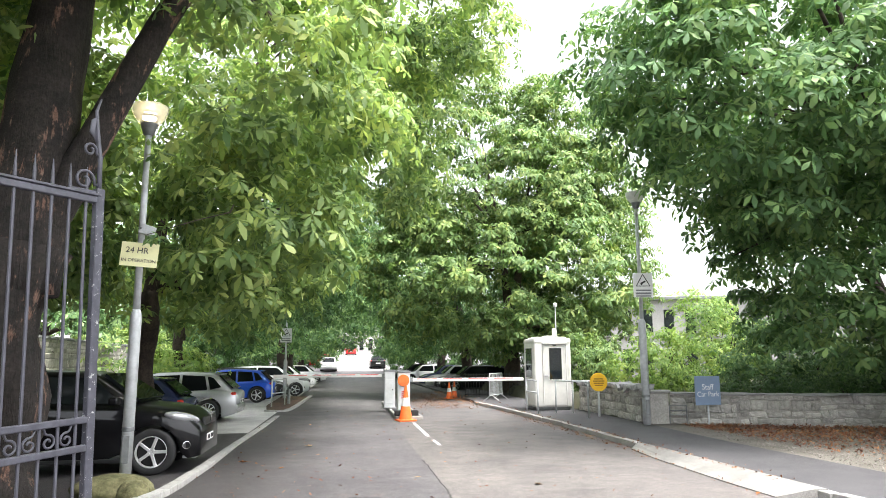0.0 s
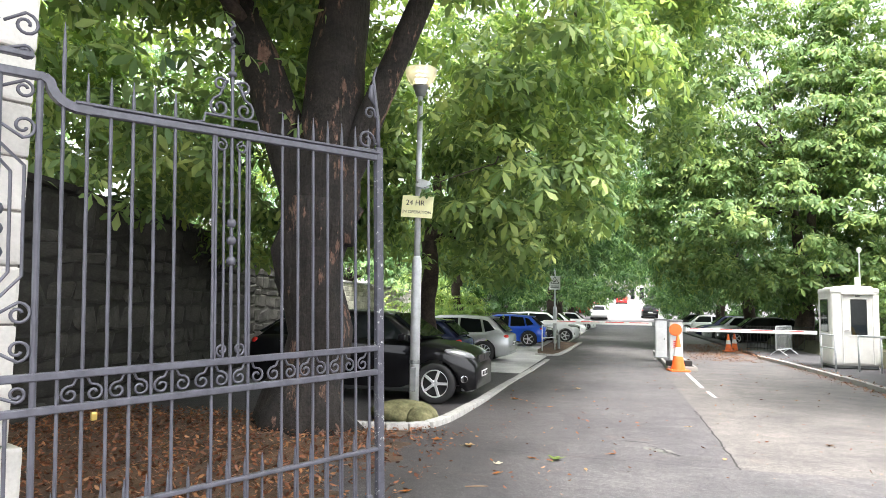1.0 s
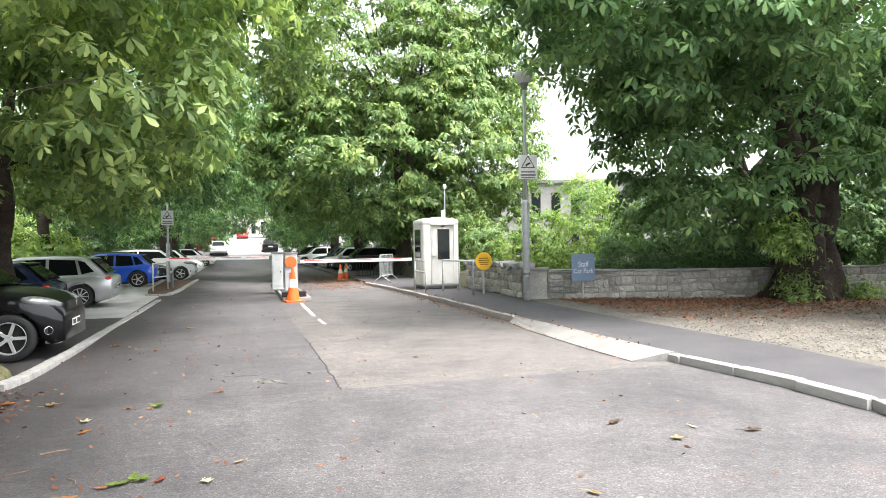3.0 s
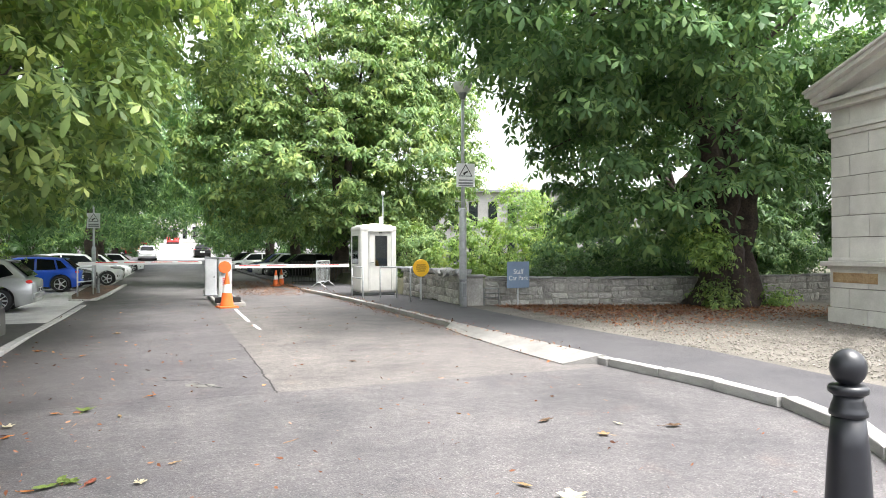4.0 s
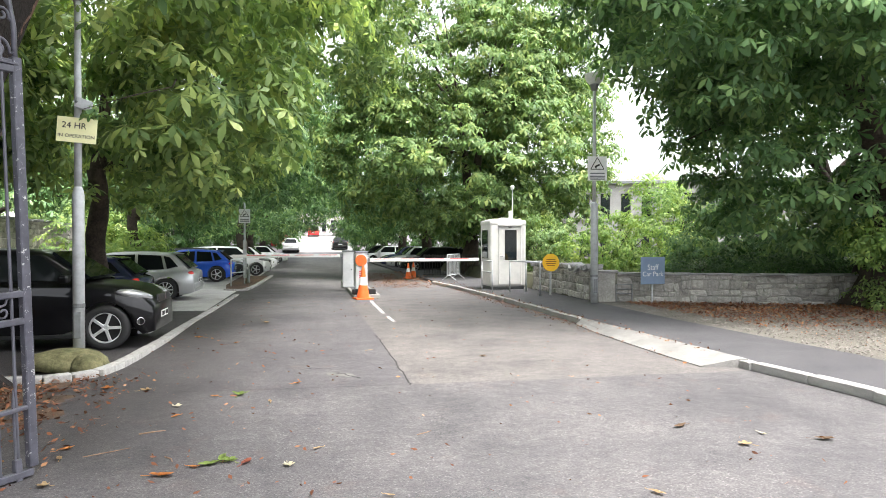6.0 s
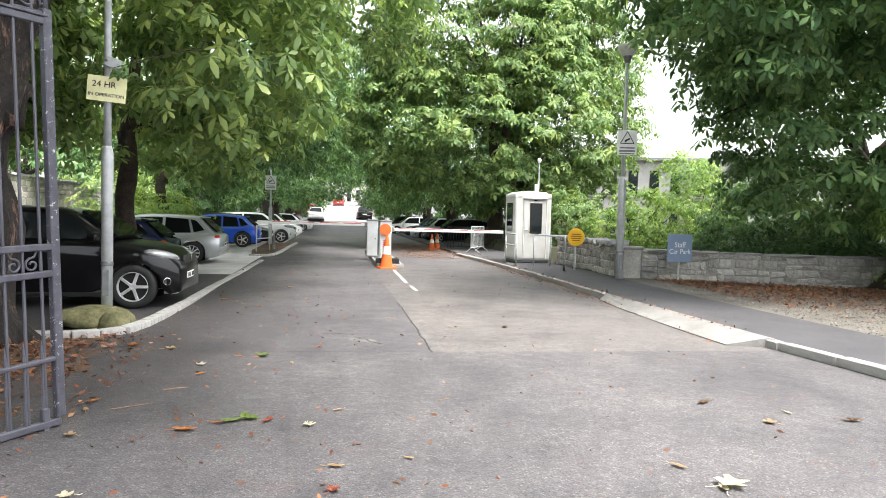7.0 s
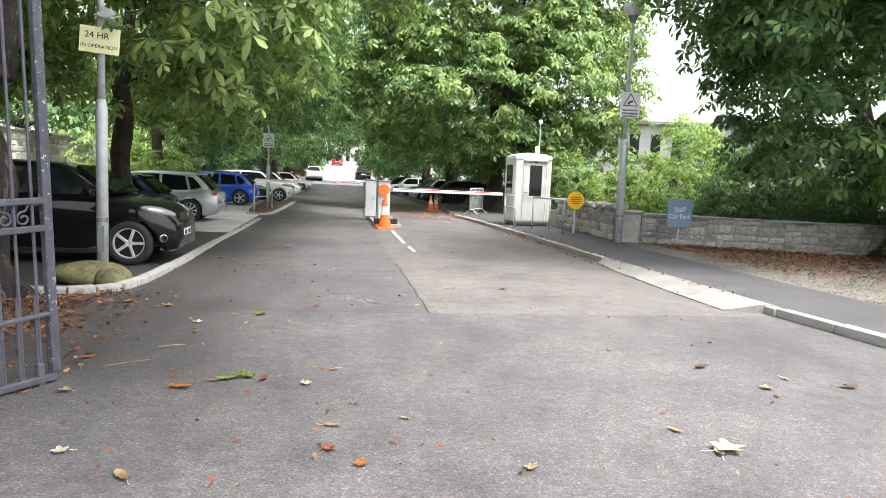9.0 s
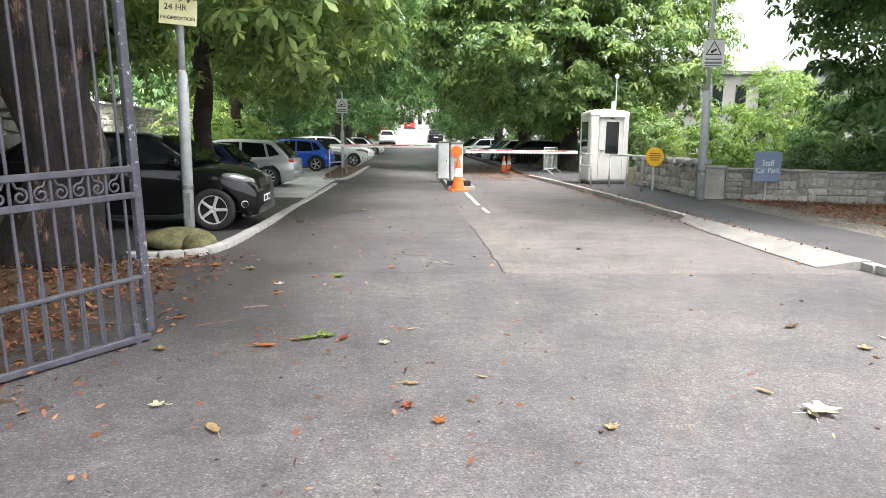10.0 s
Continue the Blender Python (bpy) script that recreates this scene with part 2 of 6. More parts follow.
M_BARK = rough_mat("chestnut_bark", (0.024, 0.019, 0.016), (0.085, 0.062, 0.050), 22, 3.5, 0.95, 1.0, speck=0.9)
M_BARE = rough_mat("bare_inner_wood", (0.17, 0.095, 0.06), (0.32, 0.21, 0.145), 26, 5, 0.9, 0.9, speck=0.7)
M_BARKOLD = rough_mat("scarred_chestnut_bark", (0.012, 0.010, 0.009), (0.038, 0.030, 0.026), 22, 3.5, 0.95, 1.0, speck=0.9)
nt = M_BARKOLD.node_tree
old = nt.nodes["Principled BSDF"].inputs["Base Color"].links[0].from_socket
patch = noise_of(nt.nodes, nt.links, 3.2, 7, 0.72)
tall = nt.nodes.new("ShaderNodeMapping")
tall.inputs["Scale"].default_value = (1, 1, 0.3)
nt.links.new(patch.inputs["Vector"].links[0].from_socket, tall.inputs[0])
nt.links.new(tall.outputs[0], patch.inputs["Vector"])
furrow = noise_of(nt.nodes, nt.links, 9, 6, 0.7)
thin = nt.nodes.new("ShaderNodeMapping")
thin.inputs["Scale"].default_value = (1, 1, 0.16)
nt.links.new(furrow.inputs["Vector"].links[0].from_socket, thin.inputs[0])
nt.links.new(thin.outputs[0], furrow.inputs["Vector"])
ridge = nt.nodes.new("ShaderNodeBump")
ridge.inputs["Strength"].default_value, ridge.inputs["Distance"].default_value = 0.9, 0.06
nt.links.new(furrow.outputs[0], ridge.inputs["Height"])
skin = nt.nodes["Principled BSDF"].inputs["Normal"].links[0].from_node
nt.links.new(ridge.outputs[0], skin.inputs["Normal"])
mask = ramp_of(nt.nodes, [(0.565, (0, 0, 0)), (0.61, (1, 1, 1))])
nt.links.new(patch.outputs[0], mask.inputs[0])
grain = noise_of(nt.nodes, nt.links, 14, 5, 0.7)
tone = ramp_of(nt.nodes, [(0.3, (0.085, 0.045, 0.032)), (0.55, (0.20, 0.115, 0.085)), (0.75, (0.32, 0.24, 0.19))])
nt.links.new(grain.outputs[0], tone.inputs[0])
nt.links.new(mix_of(nt.nodes, nt.links, 'MIX', mask.outputs[0], old, tone.outputs[0]), nt.nodes["Principled BSDF"].inputs["Base Color"])
M_MOSS = rough_mat("mossy_boulder", (0.05, 0.055, 0.018), (0.18, 0.165, 0.085), 26, 4.0, 0.95, 0.8, speck=0.6)
M_LEAF = leaf_mat("chestnut_leaf", (0.058, 0.114, 0.047), (0.208, 0.296, 0.108), (0.46, 0.52, 0.18), 0.40)
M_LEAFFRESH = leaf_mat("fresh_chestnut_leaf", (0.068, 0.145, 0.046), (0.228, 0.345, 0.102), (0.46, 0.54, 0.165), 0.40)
M_LEAFPALE = leaf_mat("yellowing_chestnut_leaf", (0.052, 0.112, 0.038), (0.140, 0.222, 0.072), (0.29, 0.345, 0.105), 0.28)
M_LEAFDARK = leaf_mat("dark_chestnut_leaf", (0.044, 0.100, 0.042), (0.122, 0.225, 0.088), (0.300, 0.415, 0.150), 0.28)
M_LEAFBRIGHT = leaf_mat("bright_shrub_leaf", (0.068, 0.137, 0.034), (0.182, 0.284, 0.068), (0.342, 0.412, 0.108), 0.34)
# ivy's own dark green; on trees and hedges it stands in for shade
M_LEAFIVYSHADE = leaf_mat("ivy_and_shaded_leaf", (0.022, 0.055, 0.02), (0.05, 0.11, 0.032), (0.1, 0.18, 0.05), 0.3)
M_LITTER = leaf_mat("fallen_brown_leaf", (0.055, 0.022, 0.013), (0.180, 0.068, 0.034), (0.42, 0.23, 0.11), 0.08)


def dry_leaf(name, colour):
    return rough_mat(name, tuple(v * .75 for v in colour), colour, 120, 30, 0.75, 0.3, speck=0.3)


M_DRYORANGE = dry_leaf("orange_dry_leaf", (0.45, 0.17, 0.04))
M_DRYTAN = dry_leaf("tan_dry_leaf", (0.42, 0.29, 0.15))
M_DRYPALE = dry_leaf("cream_dry_leaf", (0.60, 0.55, 0.40))
M_DRYRED = dry_leaf("red_dry_leaf", (0.30, 0.085, 0.05))
M_DRYBROWN = dry_leaf("brown_dry_leaf", (0.15, 0.09, 0.05))
M_FRESH = dry_leaf("fresh_green_leaf", (0.17, 0.24, 0.05))


def paint(name, colour, metallic=0.0):
    m = plain_mat(name, colour, 0.35, metallic, 0.8, 0.08, 2.0)
    m.node_tree.nodes["Principled BSDF"].inputs["Specular IOR Level"].default_value = 0.1
    return m


P_BLACK = paint("black_car_paint", (0.005, 0.005, 0.006))
P_BLACK.node_tree.nodes["Principled BSDF"].inputs["Coat Weight"].default_value = 0.5
P_SILVER = paint("silver_car_paint", (0.46, 0.47, 0.48), 0.5)
P_BLUE = paint("blue_car_paint", (0.02, 0.09, 0.55))
P_NAVY = paint("navy_car_paint", (0.012, 0.018, 0.06))
P_WHITE = paint("white_car_paint", (0.76, 0.77, 0.78))
P_RED = paint("red_car_paint", (0.45, 0.02, 0.02))

# ---- mesh helpers ----


def part(name, bm, material, parent=None, label="", smooth=False):
    """Links a bmesh as one mesh object, under a thing or a part."""
    me = bpy.data.meshes.new(name)
    bm.normal_update()
    bm.to_mesh(me)
    bm.free()
    me.materials.append(material)
    if smooth:
        me.polygons.foreach_set("use_smooth", [True] * len(me.polygons))
    ob = new(name, me)
    ob.parent = parent
    if label:
        tagged(ob, label)
    return ob


def thing(name, m, label, category, group="", kind=""):
    ob = new(name)
    ob.matrix_world = m
    return tagged(ob, label, category, group, kind)


def box(bm, sx, sy, sz, m=Matrix(), bevel=0.0, seg=1):
    made = bmesh.ops.create_cube(bm, size=1, matrix=m @ Matrix.Diagonal((sx, sy, sz, 1)))
    if bevel:
        edges = list({e for v in made["verts"] for e in v.link_edges})
        bmesh.ops.bevel(bm, geom=edges, offset=bevel, segments=seg, affect='EDGES', profile=0.6)
    return bm


def boxed(sx, sy, sz, m=Matrix(), bevel=0.0, seg=1):
    return box(bmesh.new(), sx, sy, sz, m, bevel, seg)


def at(x, y, z, rx=0, ry=0, rz=0):
    return pose(x, y, z, rx, ry, rz)


def lathe(bm, profile, segs=20, m=Matrix(), closed=True):
    """Turns (radius, height) pairs about z."""
    rings = []
    for r, z in profile:
        rings.append([bm.verts.new(m @ Vector((r * math.cos(a), r * math.sin(a), z)))
                      for a in (2 * math.pi * i / segs for i in range(segs))])
    for a, b in zip(rings, rings[1:]):
        for i in range(segs):
            j = (i + 1) % segs
            bm.faces.new((a[i], a[j], b[j], b[i]))
    if closed:
        bm.faces.new(rings[0][::-1])
        bm.faces.new(rings[-1])
    return bm


def sweep(bm, pts, radius, segs=6, flat=1.0, normal=None):
    """A tube along points; radius may be one number or one for each point."""
    pts = [Vector(p) for p in pts]
    radii = radius if isinstance(radius, (list, tuple)) else [radius] * len(pts)
    ref = Vector(normal) if normal else Vector((0.31, 0.17, 0.93))
    rings = []
    for i, p in enumerate(pts):
        d = (pts[min(i + 1, len(pts) - 1)] - pts[max(i - 1, 0)]).normalized()
        s = ref.cross(d)
        s = s.normalized() if s.length > 1e-4 else d.orthogonal().normalized()
        t = d.cross(s).normalized()
        rings.append([bm.verts.new(p + radii[i] * (s * math.cos(a) + t * flat * math.sin(a)))
                      for a in (2 * math.pi * (k + .5) / segs for k in range(segs))])
    for a, b in zip(rings, rings[1:]):
        for k in range(segs):
            bm.faces.new((a[k], a[(k + 1) % segs], b[(k + 1) % segs], b[k]))
    bm.faces.new(rings[0][::-1])
    bm.faces.new(rings[-1])
    return bm


def prism(bm, outline, depth, m=Matrix()):
    """A flat outline in local xz, given depth along y."""
    a = [bm.verts.new(m @ Vector((x, -depth / 2, z))) for x, z in outline]
    b = [bm.verts.new(m @ Vector((x, depth / 2, z))) for x, z in outline]
    bm.faces.new(a)
    bm.faces.new(b[::-1])
    for i in range(len(a)):
        j = (i + 1) % len(a)
        bm.faces.new((a[j], a[i], b[i], b[j]))
    bmesh.ops.recalc_face_normals(bm, faces=bm.faces)
    return bm


def spiral(cx, cz, r0, r1, a0, turns, n=18):
    """Points in xz that wind from r0 to r1."""
    return [(cx + (r0 + (r1 - r0) * i / n) * math.cos(a0 + turns * 2 * math.pi * i / n), 0,
             cz + (r0 + (r1 - r0) * i / n) * math.sin(a0 + turns * 2 * math.pi * i / n)) for i in range(n + 1)]


def lettering(text, size, m, material, parent, label):
    """Words in the built-in font as a thin mesh."""
    cu = bpy.data.curves.new("lettering", 'FONT')
    cu.body, cu.size, cu.align_x, cu.align_y, cu.extrude = text, size, 'CENTER', 'CENTER', 0.001
    tmp = bpy.data.objects.new("lettering", cu)
    scene.collection.objects.link(tmp)
    bpy.context.view_layer.update()
    me = bpy.data.meshes.new_from_object(tmp.evaluated_get(bpy.context.evaluated_depsgraph_get()))
    bpy.data.objects.remove(tmp)
    me.materials.clear()
    me.materials.append(material)
    ob = new("lettering", me)
    ob.parent = parent
    ob.matrix_local = m
    return tagged(ob, label)


def sheet(name, xs, ys, height, material, label, category, kind="structure"):
    """A ground sheet over a grid with its height from a function."""
    verts = [(x, y, height(x, y)) for y in ys for x in xs]
    w = len(xs)
    faces = [(j * w + i, j * w + i + 1, (j + 1) * w + i + 1, (j + 1) * w + i) for j in range(len(ys) - 1) for i in range(w - 1)]
    me = bpy.data.meshes.new(name)
    me.from_pydata(verts, [], faces)
    me.materials.append(material)
    return tagged(new(name, me), label, category, kind=kind)


def stone_mesh(name, seed, material, jitter=0.10, bevel=0.09):
    """An uneven block of unit size with worn edges."""
    rnd = random.Random(seed)
    bm = bmesh.new()
    bmesh.ops.create_cube(bm, size=1)
    for v in bm.verts:
        v.co += Vector([rnd.uniform(-jitter, jitter) for _ in range(3)])
    bmesh.ops.bevel(bm, geom=list(bm.edges), offset=bevel, segments=1, affect='EDGES')
    me = bpy.data.meshes.new(name)
    bm.to_mesh(me)
    bm.free()
    me.materials.append(material)
    return me

# ---- ground ----


def rise(x, y):
    """The drive is level, and climbs a little at its far end."""
    return max(0.0, y - 62) * 0.055


def steps(a, b, d):
    return [a + (b - a) * i / max(1, round((b - a) / d)) for i in range(max(1, round((b - a) / d)) + 1)]


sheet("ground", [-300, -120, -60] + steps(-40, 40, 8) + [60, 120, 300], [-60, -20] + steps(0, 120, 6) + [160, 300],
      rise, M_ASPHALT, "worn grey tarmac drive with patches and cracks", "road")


def fringe(x, y):
    return min(1, (-2.3 - x) * .8) * (0.03 + 0.03 * noise.noise((x * .7, y * .7, 3))) - .012 + .03 * noise.noise((x * 2.6, y * 2.6, 7)) * max(0, min(1, 3.6 + x)) + (0.04 if x < -4 else 0.0)


sheet("soil_bed", steps(-13, -2.2, .2), steps(2.2, 8.7, .2), fringe, M_SOIL,
      "bare brown soil under the chestnut covered with leaf litter", "soil")


# pale sheet stands in for light that the crowns keep off the bays
sheet("parking_bays", steps(-9, -2.5, 1.3), steps(17.4, 61, 2), lambda x, y: rise(x, y) + .008, M_BAYLIT, "tarmac of the parking bays, made pale for the light on it", "parking")

sheet("far_yard", steps(-2.6, 4.9, 4), steps(76, 116, 5), lambda x, y: rise(x, y) + .012, M_YARD, "pale concrete yard at the far end of the drive", "yard")


def ribbon(name, inner, outer, z0, z1, material, label, category, thick=0.3):
    """A slab between two lines of equal length."""
    bm = bmesh.new()
    top = [(bm.verts.new((x, y, z0)), bm.verts.new((u, v, z1))) for (x, y), (u, v) in zip(inner, outer)]
    low = [(bm.verts.new((x, y, -thick)), bm.verts.new((u, v, -thick))) for (x, y), (u, v) in zip(inner, outer)]
    for i in range(len(top) - 1):
        bm.faces.new((top[i][0], top[i][1], top[i + 1][1], top[i + 1][0]))
        bm.faces.new((top[i][0], top[i + 1][0], low[i + 1][0], low[i][0]))
        bm.faces.new((top[i][1], low[i][1], low[i + 1][1], top[i + 1][1]))
    bmesh.ops.recalc_face_normals(bm, faces=bm.faces)
    return tagged(part(name, bm, material), label, category, kind="structure")


EDGE = [(3.6, 1.2), (4.55, 2.9), (5.35, 3.95), (5.70, 4.9), (5.76, 6.3), (5.58, 8.0), (5.50, 10.2), (5.42, 13.0), (5.42, 15.5), (5.34, 20), (5.15, 24), (4.95, 27), (4.9, 60)]
BACK = [(6.9, 0.5), (7.05, 2.9), (7.1, 3.95), (7.15, 4.9), (7.25, 6.3), (7.4, 8.0), (7.3, 10.2), (7.25, 12.6), (7.3, 15), (7.5, 20), (8.5, 24.6), (9, 27), (9, 60)]
ribbon("pavement", [(x + .12, y) for x, y in EDGE], BACK, 0.10, 0.115, M_PAVE, "dark tarmac footpath behind the kerb", "pavement")
GRAVEL_OUT = [(17, 0.5), (17, 2.9), (17, 3.95), (17, 4.9), (17, 6.3), (17, 8.0), (17, 10.2), (17, 12.6), (16.5, 14.6), (9, 18)]
ribbon("gravel_yard", BACK[:10], GRAVEL_OUT, 0.112, 0.13, M_GRAVEL, "pale gravel yard strewn with brown leaves", "gravel")


def bank(x, y):
    behind = min(y - max(16.9 - .42 * (x - 7.9), 15.3), (x - 7.65) * 1.5)
    return (0.55 + .12 * noise.noise((x * .5, y * .5, 1))) if behind > 0 else -0.4


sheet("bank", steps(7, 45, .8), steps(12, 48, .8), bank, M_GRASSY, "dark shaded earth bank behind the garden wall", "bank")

# ---- foliage ----


def leaf_cloud(name, c, out, size, material, parent, leaflets=6, seed=0, spread=2.2, tilt=.62, lift=.80, hang=(.25, .75)):
    """Many palmate leaves, each of folded, drooping leaflets, in one mesh."""
    rng = np.random.default_rng(seed)
    n = len(c)
    unit = lambda a: a / np.maximum(np.linalg.norm(a, axis=1, keepdims=True), 1e-6)
    nrm = unit(out * tilt + rng.normal(0, .24, (n, 3)) + np.array([0, 0, lift]))
    fwd = out * np.array([1, 1, .2]) + rng.normal(0, .5, (n, 3))
    fwd = unit(fwd - nrm * (fwd * nrm).sum(1, keepdims=True))
    sde = np.cross(nrm, fwd)
    th = np.linspace(-spread, spread, leaflets)[None, :] + rng.normal(0, .10, (n, leaflets))
    ln = (size[:, None] * (1 - .36 * (np.abs(th) / 2.3) ** 1.5))[..., None]
    d = np.cos(th)[..., None] * fwd[:, None] + np.sin(th)[..., None] * sde[:, None]
    e = -np.sin(th)[..., None] * fwd[:, None] + np.cos(th)[..., None] * sde[:, None]
    up = nrm[:, None]
    c0 = c[:, None]
    droop = rng.uniform(*hang, (n, leaflets, 1))
    base = c0 + d * ln * .04
    left = c0 + d * ln * .64 + e * ln * .21 - up * ln * (.09 + droop * .30)
    rite = c0 + d * ln * .64 - e * ln * .21 - up * ln * (.09 + droop * .30)
    tip = c0 + d * ln * .97 + e * ln * .075 - up * ln * droop
    tip2 = c0 + d * ln * .97 - e * ln * .075 - up * ln * droop
    co = np.stack([base, left, tip, tip2, rite], axis=2).reshape(-1, 3)
    k = n * leaflets
    me = bpy.data.meshes.new(name)
    me.vertices.add(5 * k)
    me.vertices.foreach_set("co", co.astype(np.float32).ravel())
    v = np.arange(k)[:, None] * 5
    quad = np.concatenate([v, v + 4, v + 1, v + 1, v + 4, v + 3, v + 2], axis=1).reshape(-1)
    me.loops.add(7 * k)
    me.loops.foreach_set("vertex_index", quad.astype(np.int32))
    me.polygons.add(2 * k)
    me.polygons.foreach_set("loop_start", (np.arange(k)[:, None] * 7 + np.array([[0, 3]])).reshape(-1).astype(np.int32))
    me.update(calc_edges=True)
    me.materials.append(material)
    ob = new(name, me)
    ob.parent = parent
    return ob


def clumps_in(blobs, count, rng, shell=0.55, keep=None):
    """Clump centres in the outer shell of ellipsoids, with the way out of each."""
    area = np.array([(r[0] * r[1] + r[0] * r[2] + r[1] * r[2]) for _, r in blobs], float)
    out = []
    tries = 0
    while len(out) < count and tries < count * 30:
        tries += 1
        b = rng.choice(len(blobs), p=area / area.sum())
        cc, rr = np.array(blobs[b][0], float), np.array(blobs[b][1], float)
        d = rng.normal(0, 1, 3)
        d /= np.linalg.norm(d)
        k = shell + (1.06 - shell) * rng.random() ** .5
        p = cc + d * rr * k
        if keep is None or keep(*p):
            out.append((p, d))
    return out


def bark_tube(pts, radii, segs, seed, rough):
    bm = sweep(bmesh.new(), pts, radii, segs)
    for v in bm.verts:
        k = noise.noise((v.co.x * 3 + seed, v.co.y * 3, v.co.z * 1.1)) + .5 * noise.noise((v.co.x * 9, v.co.y * 9 + seed, v.co.z * 2.5))
        flute = math.atan2(v.co.y - pts[0][1], v.co.x - pts[0][0]) + .35 * math.sin(v.co.z * .9 + seed)
        k += (.75 * abs(math.sin(flute * 2.5 + seed)) - .5) if rough > .08 else 0
        v.co += Vector((v.co.x - pts[0][0], v.co.y - pts[0][1], 0)).normalized() * k * rough
    return bm


def curve_between(a, b, sag, n=7):
    a, b = Vector(a), Vector(b)
    mid = (a + b) / 2 + Vector((0, 0, sag))
    return [(1 - t) ** 2 * a + 2 * t * (1 - t) * mid + t * t * b for t in (i / n for i in range(n + 1))]


def tree(base, radius, fork, blobs, count, per, material, label, size=0.19, seed=1, stems=(), limbs=14, leaflets=5,
         clump=0.75, keep=None, bark=M_BARK, spare=lambda x, y, z: False, name="chestnut_tree", shell=0.55, group=""):
    """A tapered trunk that forks, limbs that reach into the crown, and a crown of clumped leaves."""
    rng = np.random.default_rng(seed)
    rnd = random.Random(seed)
    t = thing(name, Matrix(), label, "tree", group)
    bx, by, bz = base
    n = 9
    pts = [(bx + .05 * math.sin(i * 1.3 + seed), by + .05 * math.cos(i + seed), bz - .1 + (fork + .1) * i / n) for i in range(n + 1)]
    rad = [radius * (1.0 + .55 * math.exp(-i * 1.1) - .018 * i) for i in range(n + 1)]
    if radius > .45:
        # an old trunk: a waist, and a swelling below the fork
        rad = [r * (1.02 - .12 * math.sin(math.pi * i / n) + .30 * (i / n) ** 4) for i, r in enumerate(rad)]
    part("trunk", bark_tube(pts, rad, 18 if radius < .45 else 48, seed, radius * (.16 if radius < .45 else .32)), bark, t, smooth=True)
    top = Vector(pts[-1])
    heads = [(top, radius * .8)]
    for sx, sy, sz, sr in stems:
        end = top + Vector((sx, sy, sz))
        line = curve_between(top + Vector((0, 0, -.5)), end, sz * .08, 8)
        part("stem", bark_tube(line, [sr * (1 - .06 * i) for i in range(9)], 18, seed + sx, sr * .16), bark, t, smooth=True)
        heads.append((end, sr * .6))
        heads.append((line[5], sr * .6))
    found = clumps_in(blobs, count, rng, shell, keep)
    for p, d in rnd.sample(found, min(limbs, len(found))):
        if spare(*p):
            continue
        h, r = min(heads, key=lambda q: (q[0] - Vector(p)).length + 2 * max(0, q[0].z - p[2] - 1))
        m = 7
        line = curve_between(h, p, .12 * (Vector(p) - h).length, m)
        part("limb", sweep(bmesh.new(), line, [max(.012, r * .55 * (1 - i / (m + .6))) for i in range(m + 1)], 7), M_BARK, t, smooth=True)
    cs, os_, sz = [], [], []
    for p, d in found:
        k = int(per * rng.uniform(.6, 1.4))
        # a spray: leaves over a shallow dome that hangs at its rim
        th = rng.uniform(0, 2 * math.pi, k)
        rr = np.sqrt(rng.uniform(.02, 1.0, k))
        wide = clump * rng.uniform(.65, 1.3)
        off = np.stack([rr * np.cos(th), rr * np.sin(th), .14 - .50 * rr ** 2 + rng.normal(0, .15, k)], 1) * wide
        cs.append(p + off)
        o = np.stack([np.cos(th) * rr, np.sin(th) * rr, np.zeros(k)], 1) * .9 + d * .55 + rng.normal(0, .12, (k, 3))
        os_.append(o / np.maximum(np.linalg.norm(o, axis=1, keepdims=True), .4))
        sz.append(size * rng.uniform(.65, 1.25, k))
    leaf_cloud("crown", np.concatenate(cs), np.concatenate(os_), np.concatenate(sz), material, t, leaflets, seed)
    return t


def clear_left(x, y, z):
    """The lamp, the signs and the drive stay free of the near crown."""
    if y < 9.4 and z < 5.0 and x > -3.4 or y < 6.5 and z < 5.6:
        return False
    if -4.1 < x < -2.0 and y < 11.2 and z < 4.3:
        return False
    if -4.4 < x < -2.2 and y < 10.4 and z < 6.6:
        return False
    if x / max(y, .1) < -.30 and z < 1.9 + .05 * math.hypot(x, y):
        return False
    return z > 2.5 + max(0, x + 1.2) * 1.2


# last three crown masses hang out of view, added to shade trunk and ground
great = tree((-4.12, 8.5, 0), .49, 3.0, [((-3.4, 12.5, 7.6), (4.0, 4.6, 3.0)), ((-1.9, 13.0, 4.6), (1.5, 2.2, 1.7)), ((-7.5, 9.5, 6.6), (4.0, 4.5, 3.2)), ((-7.2, 14.0, 4.6), (2.6, 3.0, 1.9)), ((-5.5, 7.5, 8.2), (4.5, 3.5, 2.2)), ((-3.8, 4.6, 7.8), (4.0, 3.4, 1.6)), ((-1.4, 2.6, 8.6), (3.4, 3.4, 1.3)), ((-2.2, 6.6, 11.2), (3.4, 2.6, 1.3))],
     990, 26, M_LEAF, "huge old horse chestnut with scarred dark bark and deep green leaves", .265, 3,
     stems=((-1.9, -.1, 4.2, .37), (.30, .25, 4.4, .50), (1.9, .2, 4.0, .25)), limbs=22, keep=clear_left, bark=M_BARKOLD, spare=lambda x, y, z: x > -3.7 and y < 14.5 or z < 4.6)

rs = np.random.default_rng(15)
